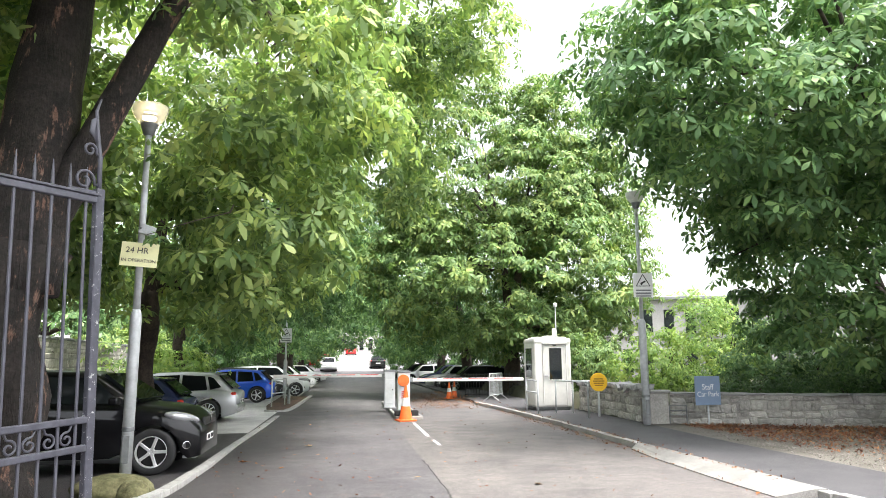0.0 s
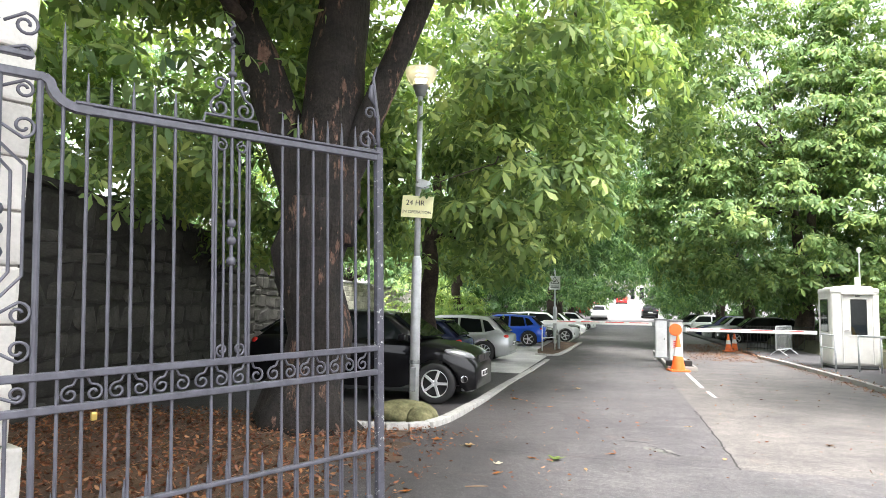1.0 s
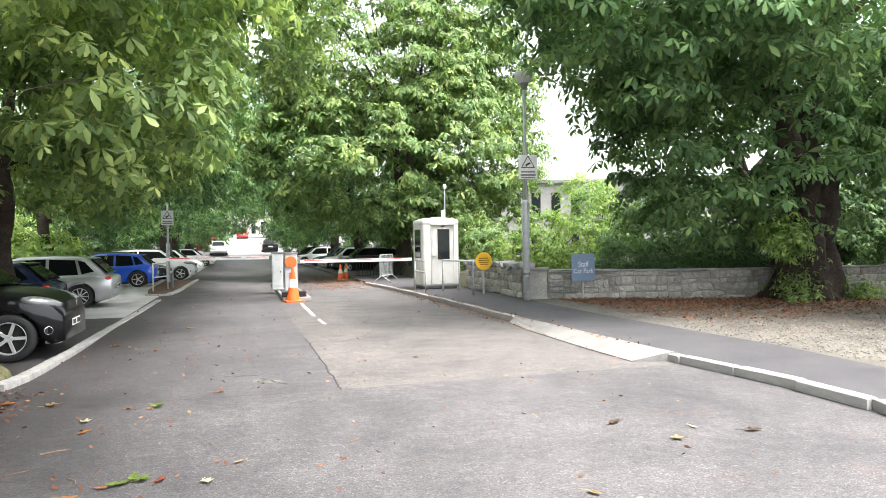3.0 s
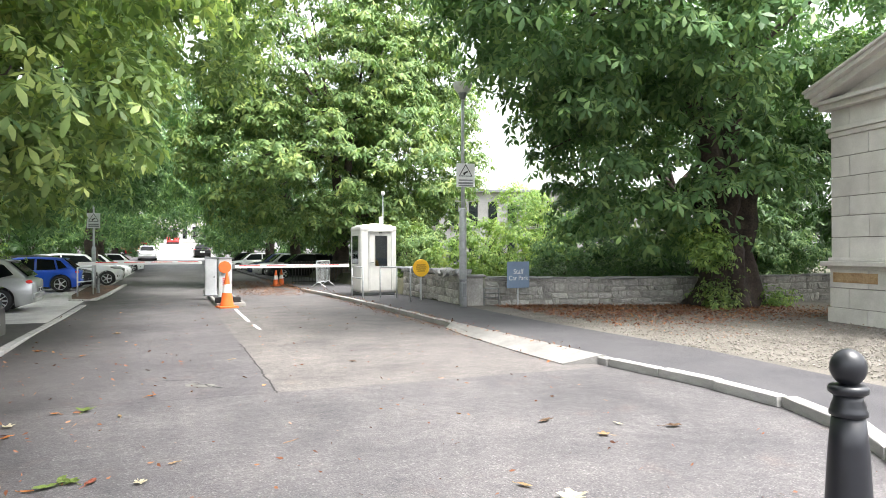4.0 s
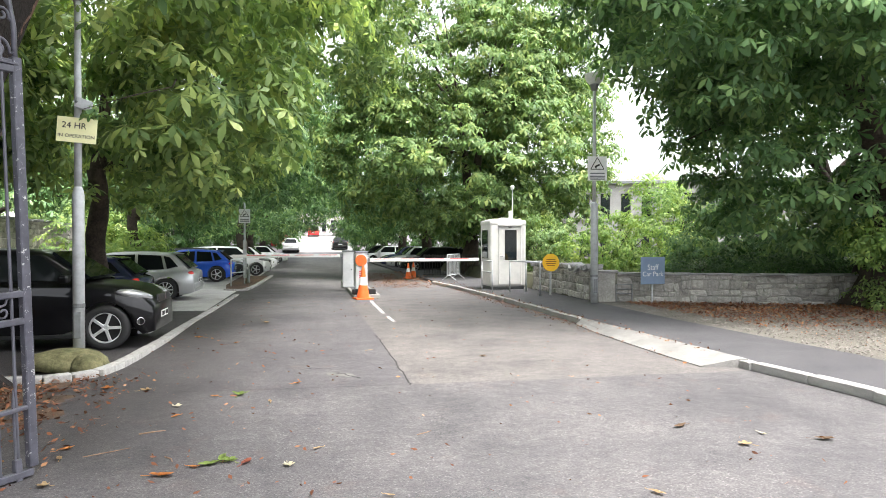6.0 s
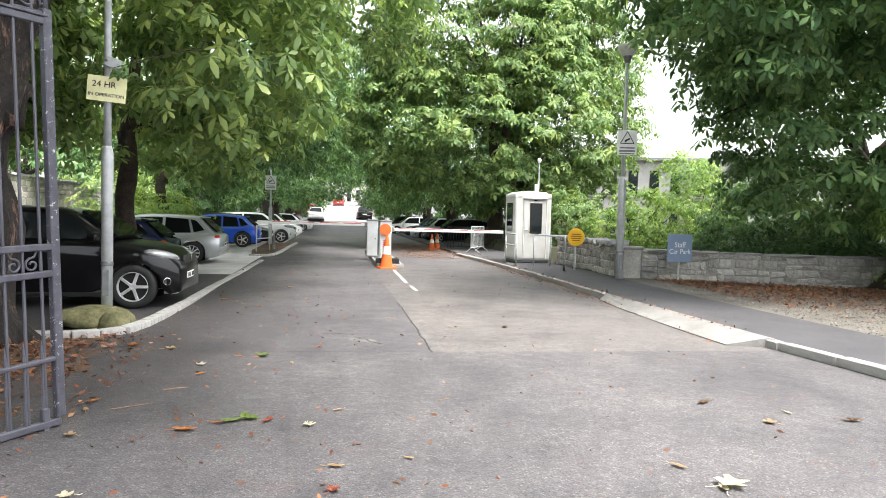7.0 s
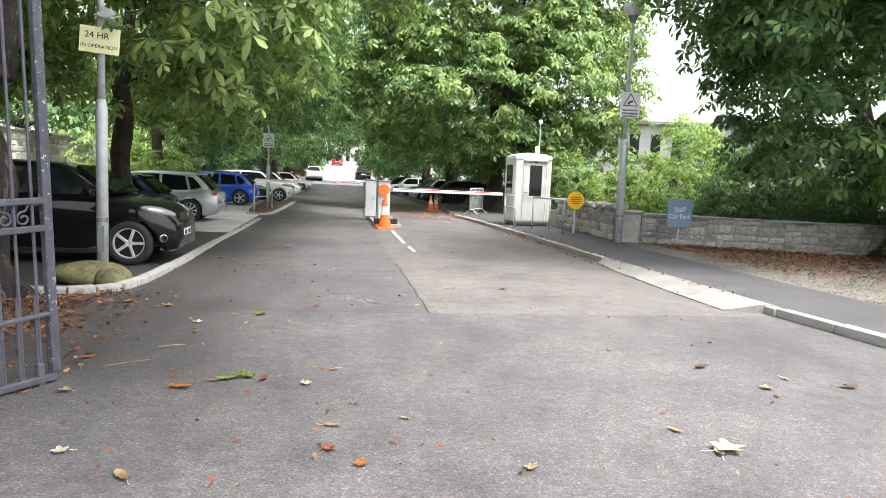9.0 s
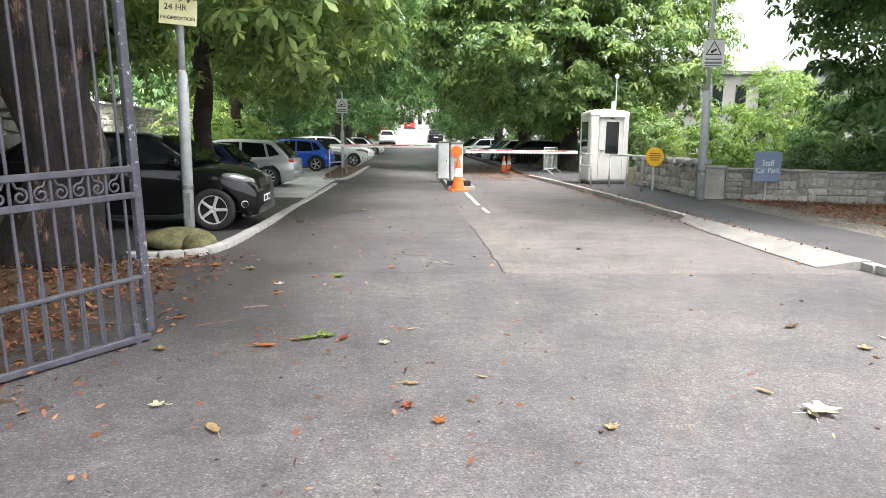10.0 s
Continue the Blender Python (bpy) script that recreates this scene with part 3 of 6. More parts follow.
sprig = leaf_cloud("sprig", np.array([(-2.92, 9.70, 3.42), (-2.86, 9.66, 3.34), (-2.98, 9.72, 3.36), (-2.80, 9.72, 3.44), (-2.72, 9.7, 3.36)]), rs.normal(0, .5, (5, 3)) + np.array([0, -.6, 0]),
                   np.array([.13, .12, .10, .14, .12]), M_LEAFDARK, great, 5, 16)
part("twig", sweep(bmesh.new(), [(-2.95, 9.75, 3.44), (-2.4, 10.2, 3.75), (-2.1, 11.2, 4.1), (-2.2, 12.2, 4.5)], [.004, .008, .012, .02], 6), M_BARK, great)


def clear_road(x, y, z):
    if y < 33 and -.135 < x / y < -.055 and z < 1.9 + .06 * y:
        return False
    if x / max(y, .1) < -.22 and z < 1.9 + .05 * math.hypot(x, y):
        return False
    if x < -2.8 and 20 < y < 34 and z > 5.2:
        return False
    if x > 1.6:
        return z > 1.95 + .25 * math.sin(x * 2.1 + y) + max(0, 3.9 - x) * (.75 if y < 40 else .45)
    return z > 2.3 + max(0, x + 3.2) * (.55 if y < 36 else .26 if y < 48 else .16)


tree((-4.9, 17.2, 0), .23, 3.4, [((-4.2, 18.2, 6.0), (3.6, 4.6, 3.7)), ((-3.0, 19.5, 4.0), (2.0, 3.0, 1.8)), ((-1.2, 21.5, 10.0), (4.6, 5.0, 4.2)), ((2.0, 20.0, 12.4), (2.8, 4.0, 2.0))], 470, 25, M_LEAF,
     "horse chestnut with a low fresh green crown behind the parked cars", .26, 5, stems=((.3, .3, 3, .18),), limbs=14, keep=clear_road)
tree((-6.2, 26, 0), .2, 3.0, [((-4.6, 27, 7.2), (4.6, 5.0, 5.2)), ((-2.6, 29, 5.2), (2.2, 4.0, 2.4))], 300, 24, M_LEAFDARK, "deep green chestnut in the row beside the car park", .23, 8,
     stems=((-.3, .3, 3, .18),), limbs=10, keep=clear_road, group="left tree row")
tree((-3.6, 38, 0), .30, 3.0, [((-3.8, 37, 8.6), (5.2, 5.6, 6.6))], 300, 24, M_LEAFDARK, "dense green chestnut in the row beside the car park", .26, 9,
     stems=((-.3, .3, 3, .18),), limbs=8, leaflets=5, keep=clear_road, group="left tree row")
tree((-4.2, 50, 0), .32, 3.0, [((-3.0, 50, 9.6), (6.0, 6, 7.4))], 250, 22, M_LEAFDARK, "dense green chestnut in the row beside the car park", .30, 10,
     limbs=6, leaflets=5, keep=clear_road, clump=.95, group="left tree row")
tree((-4.2, 64, 0), .32, 3.0, [((-2.6, 64, 9), (6.5, 6, 6.5)), ((-3.4, 62, 4.0), (2.4, 9, 2.0))], 250, 22, M_LEAFDARK, "dense green chestnut in the row beside the car park", .36, 11,
     limbs=5, leaflets=5, keep=clear_road, clump=1.1, group="left tree row")
tree((-15, 36, 0), .3, 3, [((-15, 36, 6.5), (6, 6, 5)), ((-13.2, 36, 4.2), (5, 5, 2.4))], 240, 22, M_LEAFDARK, "leafy tree beyond the old boundary wall", .30, 12, limbs=5, leaflets=5, clump=1.0, keep=lambda x, y, z: z > 3.5)
tree((-16.5, 20, 0), .3, 3, [((-17, 19, 6.8), (4.5, 8, 3.6))], 190, 24, M_LEAFDARK, "leafy green tree beyond the old boundary wall", .28, 13, limbs=8, leaflets=5, clump=1.0)
tree((-15, 8, 0), .3, 3, [((-14.5, 7, 7.0), (4, 6, 3.5))], 190, 24, M_LEAFDARK, "leafy green tree beyond the old boundary wall", .28, 14, limbs=8, leaflets=5, clump=1.0)

tree((7.9, 33, 0), .42, 3.2, [((7.4, 32.5, 6.2), (6.8, 4.8, 4.2)), ((6.4, 33, 11.2), (5.3, 4.6, 5.6)), ((12.6, 36, 8.0), (4.2, 4.0, 6.0)), ((10.8, 34, 12.5), (3.4, 3.6, 4.5))], 1150, 22, M_LEAFPALE,
     "tall horse chestnut with pale yellowing leaves above the barrier", .30, 21, stems=((-.5, .3, 5, .26), (.7, .2, 5, .25)), limbs=22, keep=clear_road, clump=.78)
tree((7.4, 43, 0), .36, 3.0, [((6.4, 43, 7.2), (5.2, 5.0, 5.2))], 230, 22, M_LEAFDARK, "dark chestnut in the row along the drive", .30, 22, limbs=8, leaflets=5,
     keep=clear_road, group="right tree row")
tree((7.2, 53, 0), .36, 3.0, [((5.8, 54, 8.0), (5.6, 6, 6))], 210, 22, M_LEAFDARK, "dark chestnut in the row along the drive", .33, 23, limbs=6, leaflets=5,
     keep=clear_road, clump=1.0, group="right tree row")
tree((7.2, 66, 0), .36, 3.0, [((5.4, 66, 9.0), (6.4, 6, 6.6)), ((5.6, 66, 4.0), (2.4, 10, 2.0))], 240, 22, M_LEAFDARK, "dark chestnut in the row along the drive", .36, 24, limbs=5, leaflets=5,
     keep=clear_road, clump=1.1, group="right tree row")


def clear_gap(x, y, z):
    """Room for the lamp post and the bright gap of sky beside it."""
    if z < 1.7 or (z < 3.4 and y < 12.2):
        return False
    k = (x - .05) / max(y, .1)
    el = (z - 1.6) / math.hypot(x, y)
    k += .045 * math.sin(z * 2.3 + y) + .02 * math.sin(z * 7.1)
    if k < (.56 if el < .24 else max(.28, .56 - (el - .24) * 1.5)):
        return False
    return not (x < 9.5 and z < 3.6)


tree((13.72, 13.95, .1), .74, 3.4, [((12.9, 15.2, 4.9), (5.2, 3.3, 3.1)), ((12.4, 13.8, 8.4), (6.8, 5.6, 3.8)), ((8.8, 12.8, 8.0), (4.2, 3.6, 3.2))],
     650, 28, M_LEAFDARK, "broad old horse chestnut with dark leaves beside the lodge", .26, 31,
     stems=((-1.2, .2, 3, .33), (.9, .3, 3.2, .33), (.1, -.6, 3.2, .26)), limbs=26, keep=clear_gap)
# these two trees take the dark ivy colour in place of shading
tree((19, 22, .5), .4, 3.4, [((18.5, 21, 5.6), (6.5, 3.6, 5.2)), ((25, 20, 6), (5, 4, 5.5))], 280, 24, M_LEAFIVYSHADE, "dense tree behind the garden wall, shade put into its dark leaves", .27, 32, limbs=10,
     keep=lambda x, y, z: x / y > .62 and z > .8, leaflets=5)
tree((19.5, 13, .1), .3, 3, [((20.5, 11, 4.8), (3.5, 5, 4.6))], 200, 26, M_LEAFIVYSHADE, "tree beside the lodge wall, shade put into its dark leaves", .26, 33, limbs=6, leaflets=5, keep=lambda x, y, z: z > .4)


def shrub(x, y, z, rx, ry, rz, count, per, material, label, size, seed, name="shrub", leaflets=5):
    """A bush: thin stems and clumps of leaves down to the ground."""
    rng = np.random.default_rng(seed)
    t = thing(name, Matrix(), label, "shrub")
    found = clumps_in([((x, y, z + rz * .75), (rx, ry, rz))], count, rng, .3, lambda a, b, c: c > z + .05)
    bm = bmesh.new()
    for p, d in found[:9]:
        sweep(bm, curve_between((x, y, z - .1), p, .1, 4), [.03, .025, .02, .014, .008], 5)
    part("stems", bm, M_BARK, t)
    cs, os_, sz = [], [], []
    for p, d in found:
        k = int(per * rng.uniform(.6, 1.4))
        g = rng.normal(0, .5, (k, 3))
        cs.append(p + g * np.array([.5, .5, .3]))
        o = g + d + 1e-3
        os_.append(o / np.linalg.norm(o, axis=1, keepdims=True))
        sz.append(size * rng.uniform(.6, 1.3, k))
    leaf_cloud("foliage", np.concatenate(cs), np.concatenate(os_), np.concatenate(sz), material, t, leaflets, seed)
    return t


shrub(11.0, 24, .5, 1.7, 1.4, 1.3, 46, 24, M_LEAFBRIGHT, "bright green leafy shrub behind the garden wall", .17, 41)
shrub(13.9, 24.5, .5, 1.9, 1.4, 1.9, 52, 24, M_LEAFFRESH, "bright green leafy shrub behind the garden wall", .17, 42)
shrub(16.5, 29.5, .5, 2.6, 1.8, 2.5, 70, 24, M_LEAFBRIGHT, "tall bright green shrub behind the garden wall", .20, 43)
shrub(9.0, 25.5, .5, 1.3, 1.2, 1.4, 45, 32, M_LEAFPALE, "yellow-green shrub beside the kiosk", .16, 44)
shrub(16.0, 19, .5, 2.4, 1.2, 1.0, 60, 32, M_LEAFDARK, "dark shrub in the shade of the trees", .18, 45)
shrub(14.5, 21, .5, 2.2, 1.2, 1.5, 70, 32, M_LEAFDARK, "dark shrub in the shade of the trees", .19, 81)
shrub(19.5, 18.5, .3, 2.4, 1.4, 1.7, 80, 32, M_LEAFDARK, "dark shrub in the shade of the trees", .19, 82)
shrub(21.5, 20, .2, 2.8, 2.0, 2.8, 90, 30, M_LEAFDARK, "tall dark shrub in the shade of the trees", .22, 84)
shrub(23, 15, .1, 2.2, 2.2, 2.0, 90, 32, M_LEAFDARK, "dark shrub in the shade of the trees", .20, 83)
shrub(13.0, 16.6, .5, 2.6, .7, .45, 60, 34, M_LEAFIVYSHADE, "low dark ivy along the top of the bank", .10, 46, "ivy")
shrub(10.4, 17.2, .5, 1.5, .6, .42, 40, 34, M_LEAFIVYSHADE, "low dark ivy along the top of the bank", .10, 47, "ivy")
shrub(12.2, 12.95, 1.25, .24, .22, .48, 20, 22, M_LEAFFRESH, "fresh green shoots sprouting from the old trunk", .15, 48, "trunk_shoots")
shrub(12.6, 13.0, .1, .32, .3, .36, 12, 18, M_LEAF, "green shoots round the foot of the trunk", .12, 49, "trunk_shoots")
shrub(14.75, 13.2, .1, .2, .2, .28, 8, 14, M_LEAFFRESH, "green shoots round the foot of the trunk", .12, 50, "trunk_shoots")
shrub(-6.4, 26.5, 0, 1.5, 2.0, 1.3, 60, 32, M_LEAFBRIGHT, "bright green shrub behind the parked cars", .20, 51)
shrub(-8.5, 31, 0, 2.4, 2.6, 2.0, 60, 30, M_LEAF, "green shrub behind the parked cars", .22, 52)

# hedge leaves are coloured dark to give the gloom under the crowns
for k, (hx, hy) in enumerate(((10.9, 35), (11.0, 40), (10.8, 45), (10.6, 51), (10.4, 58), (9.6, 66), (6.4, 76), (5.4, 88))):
    shrub(hx, hy, 0, 2.0, 3.2, 3.1, 44, 18, M_LEAFIVYSHADE, "tall dark hedge in the shade under the trees", .30, 60 + k, "hedge")
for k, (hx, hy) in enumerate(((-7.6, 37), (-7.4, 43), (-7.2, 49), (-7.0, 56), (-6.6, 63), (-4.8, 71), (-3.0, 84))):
    shrub(hx, hy, 0, 2.0, 3.4, 3.0, 44, 18, M_LEAFIVYSHADE, "tall dark hedge behind the parked cars", .31, 70 + k, "hedge")


# a belt of distant trees closes the view
belt = np.random.default_rng(77)
pts = np.stack([belt.uniform(-90, 110, 5500), belt.uniform(126, 138, 5500), 2.5 + 13 * belt.random(5500) ** .8], 1)
pts[:, 2] *= .75 + .25 * np.sin(pts[:, 0] * .21) + .12 * np.sin(pts[:, 0] * .55 + 1)
away = np.tile(np.array([0, -1, .3]), (5500, 1)) + belt.normal(0, .5, (5500, 3))
far_wood = leaf_cloud("far_trees", pts, away, belt.uniform(1.2, 2.1, 5500), M_LEAF, None, 4, 78)
tagged(far_wood, "belt of green trees beyond the far end of the drive", "trees", kind="stuff")

# ---- kerbs and markings ----


def along(path, gap):
    """Points with headings at even steps along a line of (x, y)."""
    out, carry = [], gap / 2
    for (ax, ay), (bx, by) in zip(path, path[1:]):
        ln = math.hypot(bx - ax, by - ay)
        s = carry
        while s < ln:
            out.append((ax + (bx - ax) * s / ln, ay + (by - ay) * s / ln, math.degrees(math.atan2(by - ay, bx - ax))))
            s += gap
        carry = s - ln
    return out


def kerb_line(name, path, gap, wide, top, label, seed, material):
    rnd = random.Random(seed)
    t = tagged(new(name), label, "kerb", kind="structure")
    meshes = []
    for k in range(3):
        bm = boxed(1, 1, 1, Matrix(), .05, 1)
        for v in bm.verts:
            v.co.z += .03 * noise.noise((v.co.x * 2 + k, v.co.y * 2, 5))
        me = bpy.data.meshes.new("kerbstone")
        bm.to_mesh(me)
        bm.free()
        me.materials.append(material)
        meshes.append(me)
    pts = along(path, gap)
    for i, (x, y, a) in enumerate(pts):
        ob = new("kerbstone", meshes[i % 3])
        ob.parent = t
        h = top(x, y) + rnd.uniform(-.006, .006)
        ob.matrix_local = at(x, y, h - .1, rnd.uniform(-1, 1), 0, a + rnd.uniform(-.8, .8)) @ Matrix.Diagonal((gap * .985, wide, .2, 1))
    return t


kerb_line("kerb_near", [(x + .07, y) for x, y in EDGE[:6] + [(5.56, 8.5)]], .9, .15, lambda x, y: .108, "pale concrete kerb along the footpath", 1, M_KERB)
kerb_line("kerb_far", [(x + .07, y) for x, y in EDGE[7:12]], .9, .15, lambda x, y: .108, "pale concrete kerb along the footpath", 2, M_KERB)
kerb_line("kerb_car_park", [(-4.3, 8.80), (-3.3, 8.72), (-3.02, 8.75), (-2.82, 8.85), (-2.67, 9.0), (-2.57, 9.2), (-2.50, 9.6), (-2.46, 10.2), (-2.42, 12), (-2.44, 15), (-2.36, 18.5), (-2.32, 22.6)], .30, .16,
          lambda x, y: max(.025, .085 - max(0, y - 9.5) * .010), "low whitish concrete kerb edging the parking bays", 3, M_KERBWHITE)
kerb_line("kerb_island_left", [(-2.95, 24.85), (-2.5, 24.6), (-2.25, 24.75), (-2.15, 25.4), (-2.05, 27.5), (-1.9, 35)], .45, .14, lambda x, y: .07, "low worn kerb beside the exit barrier", 4, M_KERB)
verge_in = [(-2.28, 24.7), (-2.13, 27.5), (-1.98, 35)]
ribbon("verge", verge_in, [(-2.9, 24.9), (-3.2, 27.5), (-3.3, 35)], .045, .05, M_SOIL, "strip of bare earth and leaves behind the low kerb", "verge")

bm = bmesh.new()
drop = [(5.10, 8.16, .50, 8.0), (5.08, 9.2, .48, 9.1), (5.11, 10.4, .42, 10.35), (5.15, 11.6, .34, 11.6), (5.27, 12.9, .20, 13.0)]
rows = []
for x, y, w, v in drop:
    rows.append([bm.verts.new((x + w * k, y + (v - y) * k + .03 * noise.noise((k * 3, y, 2)), z)) for k, z in ((0, -.1), (0, .014), (.35, .05), (.75, .10), (1, .122), (1.15, .122), (1.15, -.1))])
for a, b in zip(rows, rows[1:]):
    for i in range(6):
        bm.faces.new((a[i], b[i], b[i + 1], a[i + 1]))
bm.faces.new(rows[0])
bm.faces.new(rows[-1][::-1])
bmesh.ops.recalc_face_normals(bm, faces=bm.faces)
tagged(part("dropped_kerb", bm, M_KERBPALE), "wide pale concrete dropped kerb, sloped to the road", "kerb", kind="structure")


def streak(name, pts, wide, z, material, label, category, ragged=.3, seed=0):
    """A thin painted or cracked line on the road, with ragged sides."""
    rnd = random.Random(seed)
    bm = bmesh.new()
    prev = None
    n = len(pts)
    for i, (x, y) in enumerate(pts):
        x2, y2 = pts[min(i + 1, n - 1)]
        x1, y1 = pts[max(i - 1, 0)]
        d = Vector((x2 - x1, y2 - y1)).normalized()
        w = wide / 2
        a = bm.verts.new((x - d.y * w * (1 - ragged * rnd.random()), y + d.x * w * (1 - ragged * rnd.random()), z))
        b = bm.verts.new((x + d.y * w * (1 - ragged * rnd.random()), y - d.x * w * (1 - ragged * rnd.random()), z))
        if prev:
            bm.faces.new((prev[1], b, a, prev[0]))
        prev = (a, b)
    return tagged(part(name, bm, material), label, category, kind="structure")


def wiggle(a, b, n, amp, seed):
    rnd = random.Random(seed)
    return [(a[0] + (b[0] - a[0]) * i / n + rnd.uniform(-amp, amp), a[1] + (b[1] - a[1]) * i / n + rnd.uniform(-amp, amp)) for i in range(n + 1)]


streak("lane_line", wiggle((1.70, 15.9), (1.72, 19.5), 20, .006, 1), .10, .004, M_LINE, "worn white painted lane line", "road marking", .25)
streak("lane_dash", wiggle((1.74, 14.2), (1.72, 15.2), 8, .008, 2), .09, .004, M_LINE, "worn white painted lane line", "road marking", .4)
streak("road_crack", wiggle((1.16, 12.1), (1.15, 7.75), 46, .022, 3), .045, .004, M_CRACK, "dark open crack along the edge of a tarmac patch", "crack", .8, 3)
streak("road_crack", wiggle((-.12, 9.05), (.26, 8.95), 12, .03, 4), .04, .004, M_CRACK, "short dark crack in the tarmac", "crack", .8, 4)
streak("road_crack", wiggle((.30, 8.72), (.58, 8.28), 12, .035, 5), .045, .008, M_CRACK, "short dark crack in the tarmac", "crack", .8, 5)
streak("road_patch", wiggle((.22, 8.62), (.52, 8.50), 10, .02, 14), .26, .004, M_PATCH, "small pale patch worn into the tarmac", "road patch", .6, 14)
streak("road_joint", wiggle((-2.4, 7.95), (1.1, 7.78), 40, .012, 6), .014, .004, M_CRACK, "fine dark joint across the tarmac", "crack", .8, 6)
streak("kerb_gutter", wiggle((5.70, 4.9), (5.75, 6.3), 14, .008, 8) + wiggle((5.75, 6.35), (5.58, 7.95), 14, .008, 9), .035, .004, M_CRACK, "dark gap along the foot of the kerb", "crack", .8, 8)

# ---- stone walls ----


def stone_wall(name, path, height, thick, course, length, label, seed, material, joint, coping, ground=.1, cope=None, pieces=True):
    """A rubble wall: a mortar core and single stones proud of it on the side of the road."""
    rnd = random.Random(seed)
    t = tagged(new(name), label, "wall", kind="structure")
    shapes = [stone_mesh("stone", seed + k, material, .15, .11) for k in range(6)]
    copes = [stone_mesh("coping_stone", seed + 20 + k, coping, .10, .07) for k in range(4)]
    spots = []
    for (ax, ay), (bx, by) in zip(path, path[1:]):
        ln = math.hypot(bx - ax, by - ay)
        ang = math.atan2(by - ay, bx - ax)
        m = pose(ax, ay, ground, 0, 0, math.degrees(ang))
        core = boxed(ln + .02, thick, height + .3, m @ at(ln / 2, thick / 2 + .03, height / 2 - .15))
        part("core", core, joint, t)
        z = 0.0
        while z < height - .02:
            h = min(course * rnd.uniform(.6, 1.55), height - z)
            if height - z - h < course * .4:
                h = height - z
            s = -rnd.uniform(0, length * .4)
            while s < ln:
                w = length * rnd.uniform(.4, 1.7)
                a, b = max(s, 0), min(s + w, ln)
                if b - a > .05:
                    spots.append((m @ at((a + b) / 2, thick * .25 + rnd.uniform(-.012, .012), z + h / 2 + rnd.uniform(-.012, .012), 0, rnd.uniform(-6, 6), 0)
                                  @ Matrix.Diagonal(((b - a) * .95, thick * .5, h * rnd.uniform(.84, 1.0), 1)), rnd.randrange(6)))
                s += w
            z += h
        if cope:
            s = 0
            while s < ln:
                w = cope[0] * rnd.uniform(.6, 1.4)
                ob = new("coping_stone", copes[rnd.randrange(4)])
                ob.parent = t
                ob.matrix_local = m @ at(s + w / 2, thick * .45, height + cope[1] * .45, rnd.uniform(-4, 4), rnd.uniform(-cope[2], cope[2]), rnd.uniform(-4, 4)) \
                    @ Matrix.Diagonal((w * .97, thick * 1.25, cope[1], 1))
                s += w
    if pieces:
        for m, k in spots:
            ob = new("stone", shapes[k])
            ob.parent = t
            ob.matrix_local = m
    else:
        co, idx, base = [], [], 0
        for m, k in spots:
            me = shapes[k]
            co.extend(m @ v.co for v in me.vertices)
            idx.extend([base + i for i in p.vertices] for p in me.polygons)
            base += len(me.vertices)
        me = bpy.data.meshes.new("stones")
        me.from_pydata(co, [], idx)
        me.materials.append(material)
        ob = new("stones", me)
        ob.parent = t
        tagged(ob, kind="stuff")
    return t


stone_wall("wall_garden", [(7.95, 16.62), (9.3, 15.75), (10.9, 15.0), (12.9, 14.55), (15.5, 14.3), (23, 13.9)], .74, .36, .165, .30,
           "grey rubble stone garden wall with thin stone coping", 11, M_RUBBLE, M_MORTAR, M_COPING, .1, (.8, .05, 1.0))
stone_wall("wall_footpath", [(7.42, 22.0), (7.42, 17.25)], .80, .40, .18, .34,
           "grey stone wall topped with tilted slabs of stone", 12, M_RUBBLE, M_MORTAR, M_COPING, .1, (.30, .15, 30))
# one wall in two colours: shaded under the chestnut, lit beyond it
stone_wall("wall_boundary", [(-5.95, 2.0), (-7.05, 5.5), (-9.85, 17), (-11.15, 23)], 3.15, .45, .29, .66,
           "tall old rubble boundary wall, deep shade put into its colour", 13, M_WALLSHADE, M_WALLSHADE, M_WALLSHADE, 0, (.8, .12, 1.5))

stone_wall("wall_car_park", [(-11.16, 23.03), (-12.75, 30), (-14.05, 46)], 2.75, .45, .26, .46,
           "tall pale rubble wall behind the car park, daylight put into its colour", 14, M_WALLLIT, M_MORTAR, M_COPING, 0, (.8, .12, 1.5), pieces=False)

# ---- gate pillar and lodge ----


def ashlar(name, m, label, category, spans, depth, courses, material, seed, length=.8, worn=.008):
    """Courses of dressed blocks with recessed joints on a core; courses are (z0, z1, proud)."""
    rnd = random.Random(seed)
    t = thing(name, m, label, category)
    z0, z1 = courses[0][0], courses[-1][1]
    x0, x1 = spans
    part("core", boxed(x1 - x0 - .03, depth - .03, z1 - z0 - .01, at((x0 + x1) / 2, depth / 2 + .012, (z0 + z1) / 2)), M_ASHLARJ, t)
    for k, (a, b, proud) in enumerate(courses):
        cuts = [x0 - proud]
        s = x0 + length * (.5 if k % 2 else 1.0)
        while s < x1 - .15:
            cuts.append(s)
            s += length * rnd.uniform(.9, 1.1)
        cuts.append(x1 + proud)
        for c0, c1 in zip(cuts, cuts[1:]):
            part("block", boxed(c1 - c0 - .010, depth + 2 * proud, b - a - .012, at((c0 + c1) / 2, depth / 2, (a + b) / 2), worn, 2), material, t)
    return t


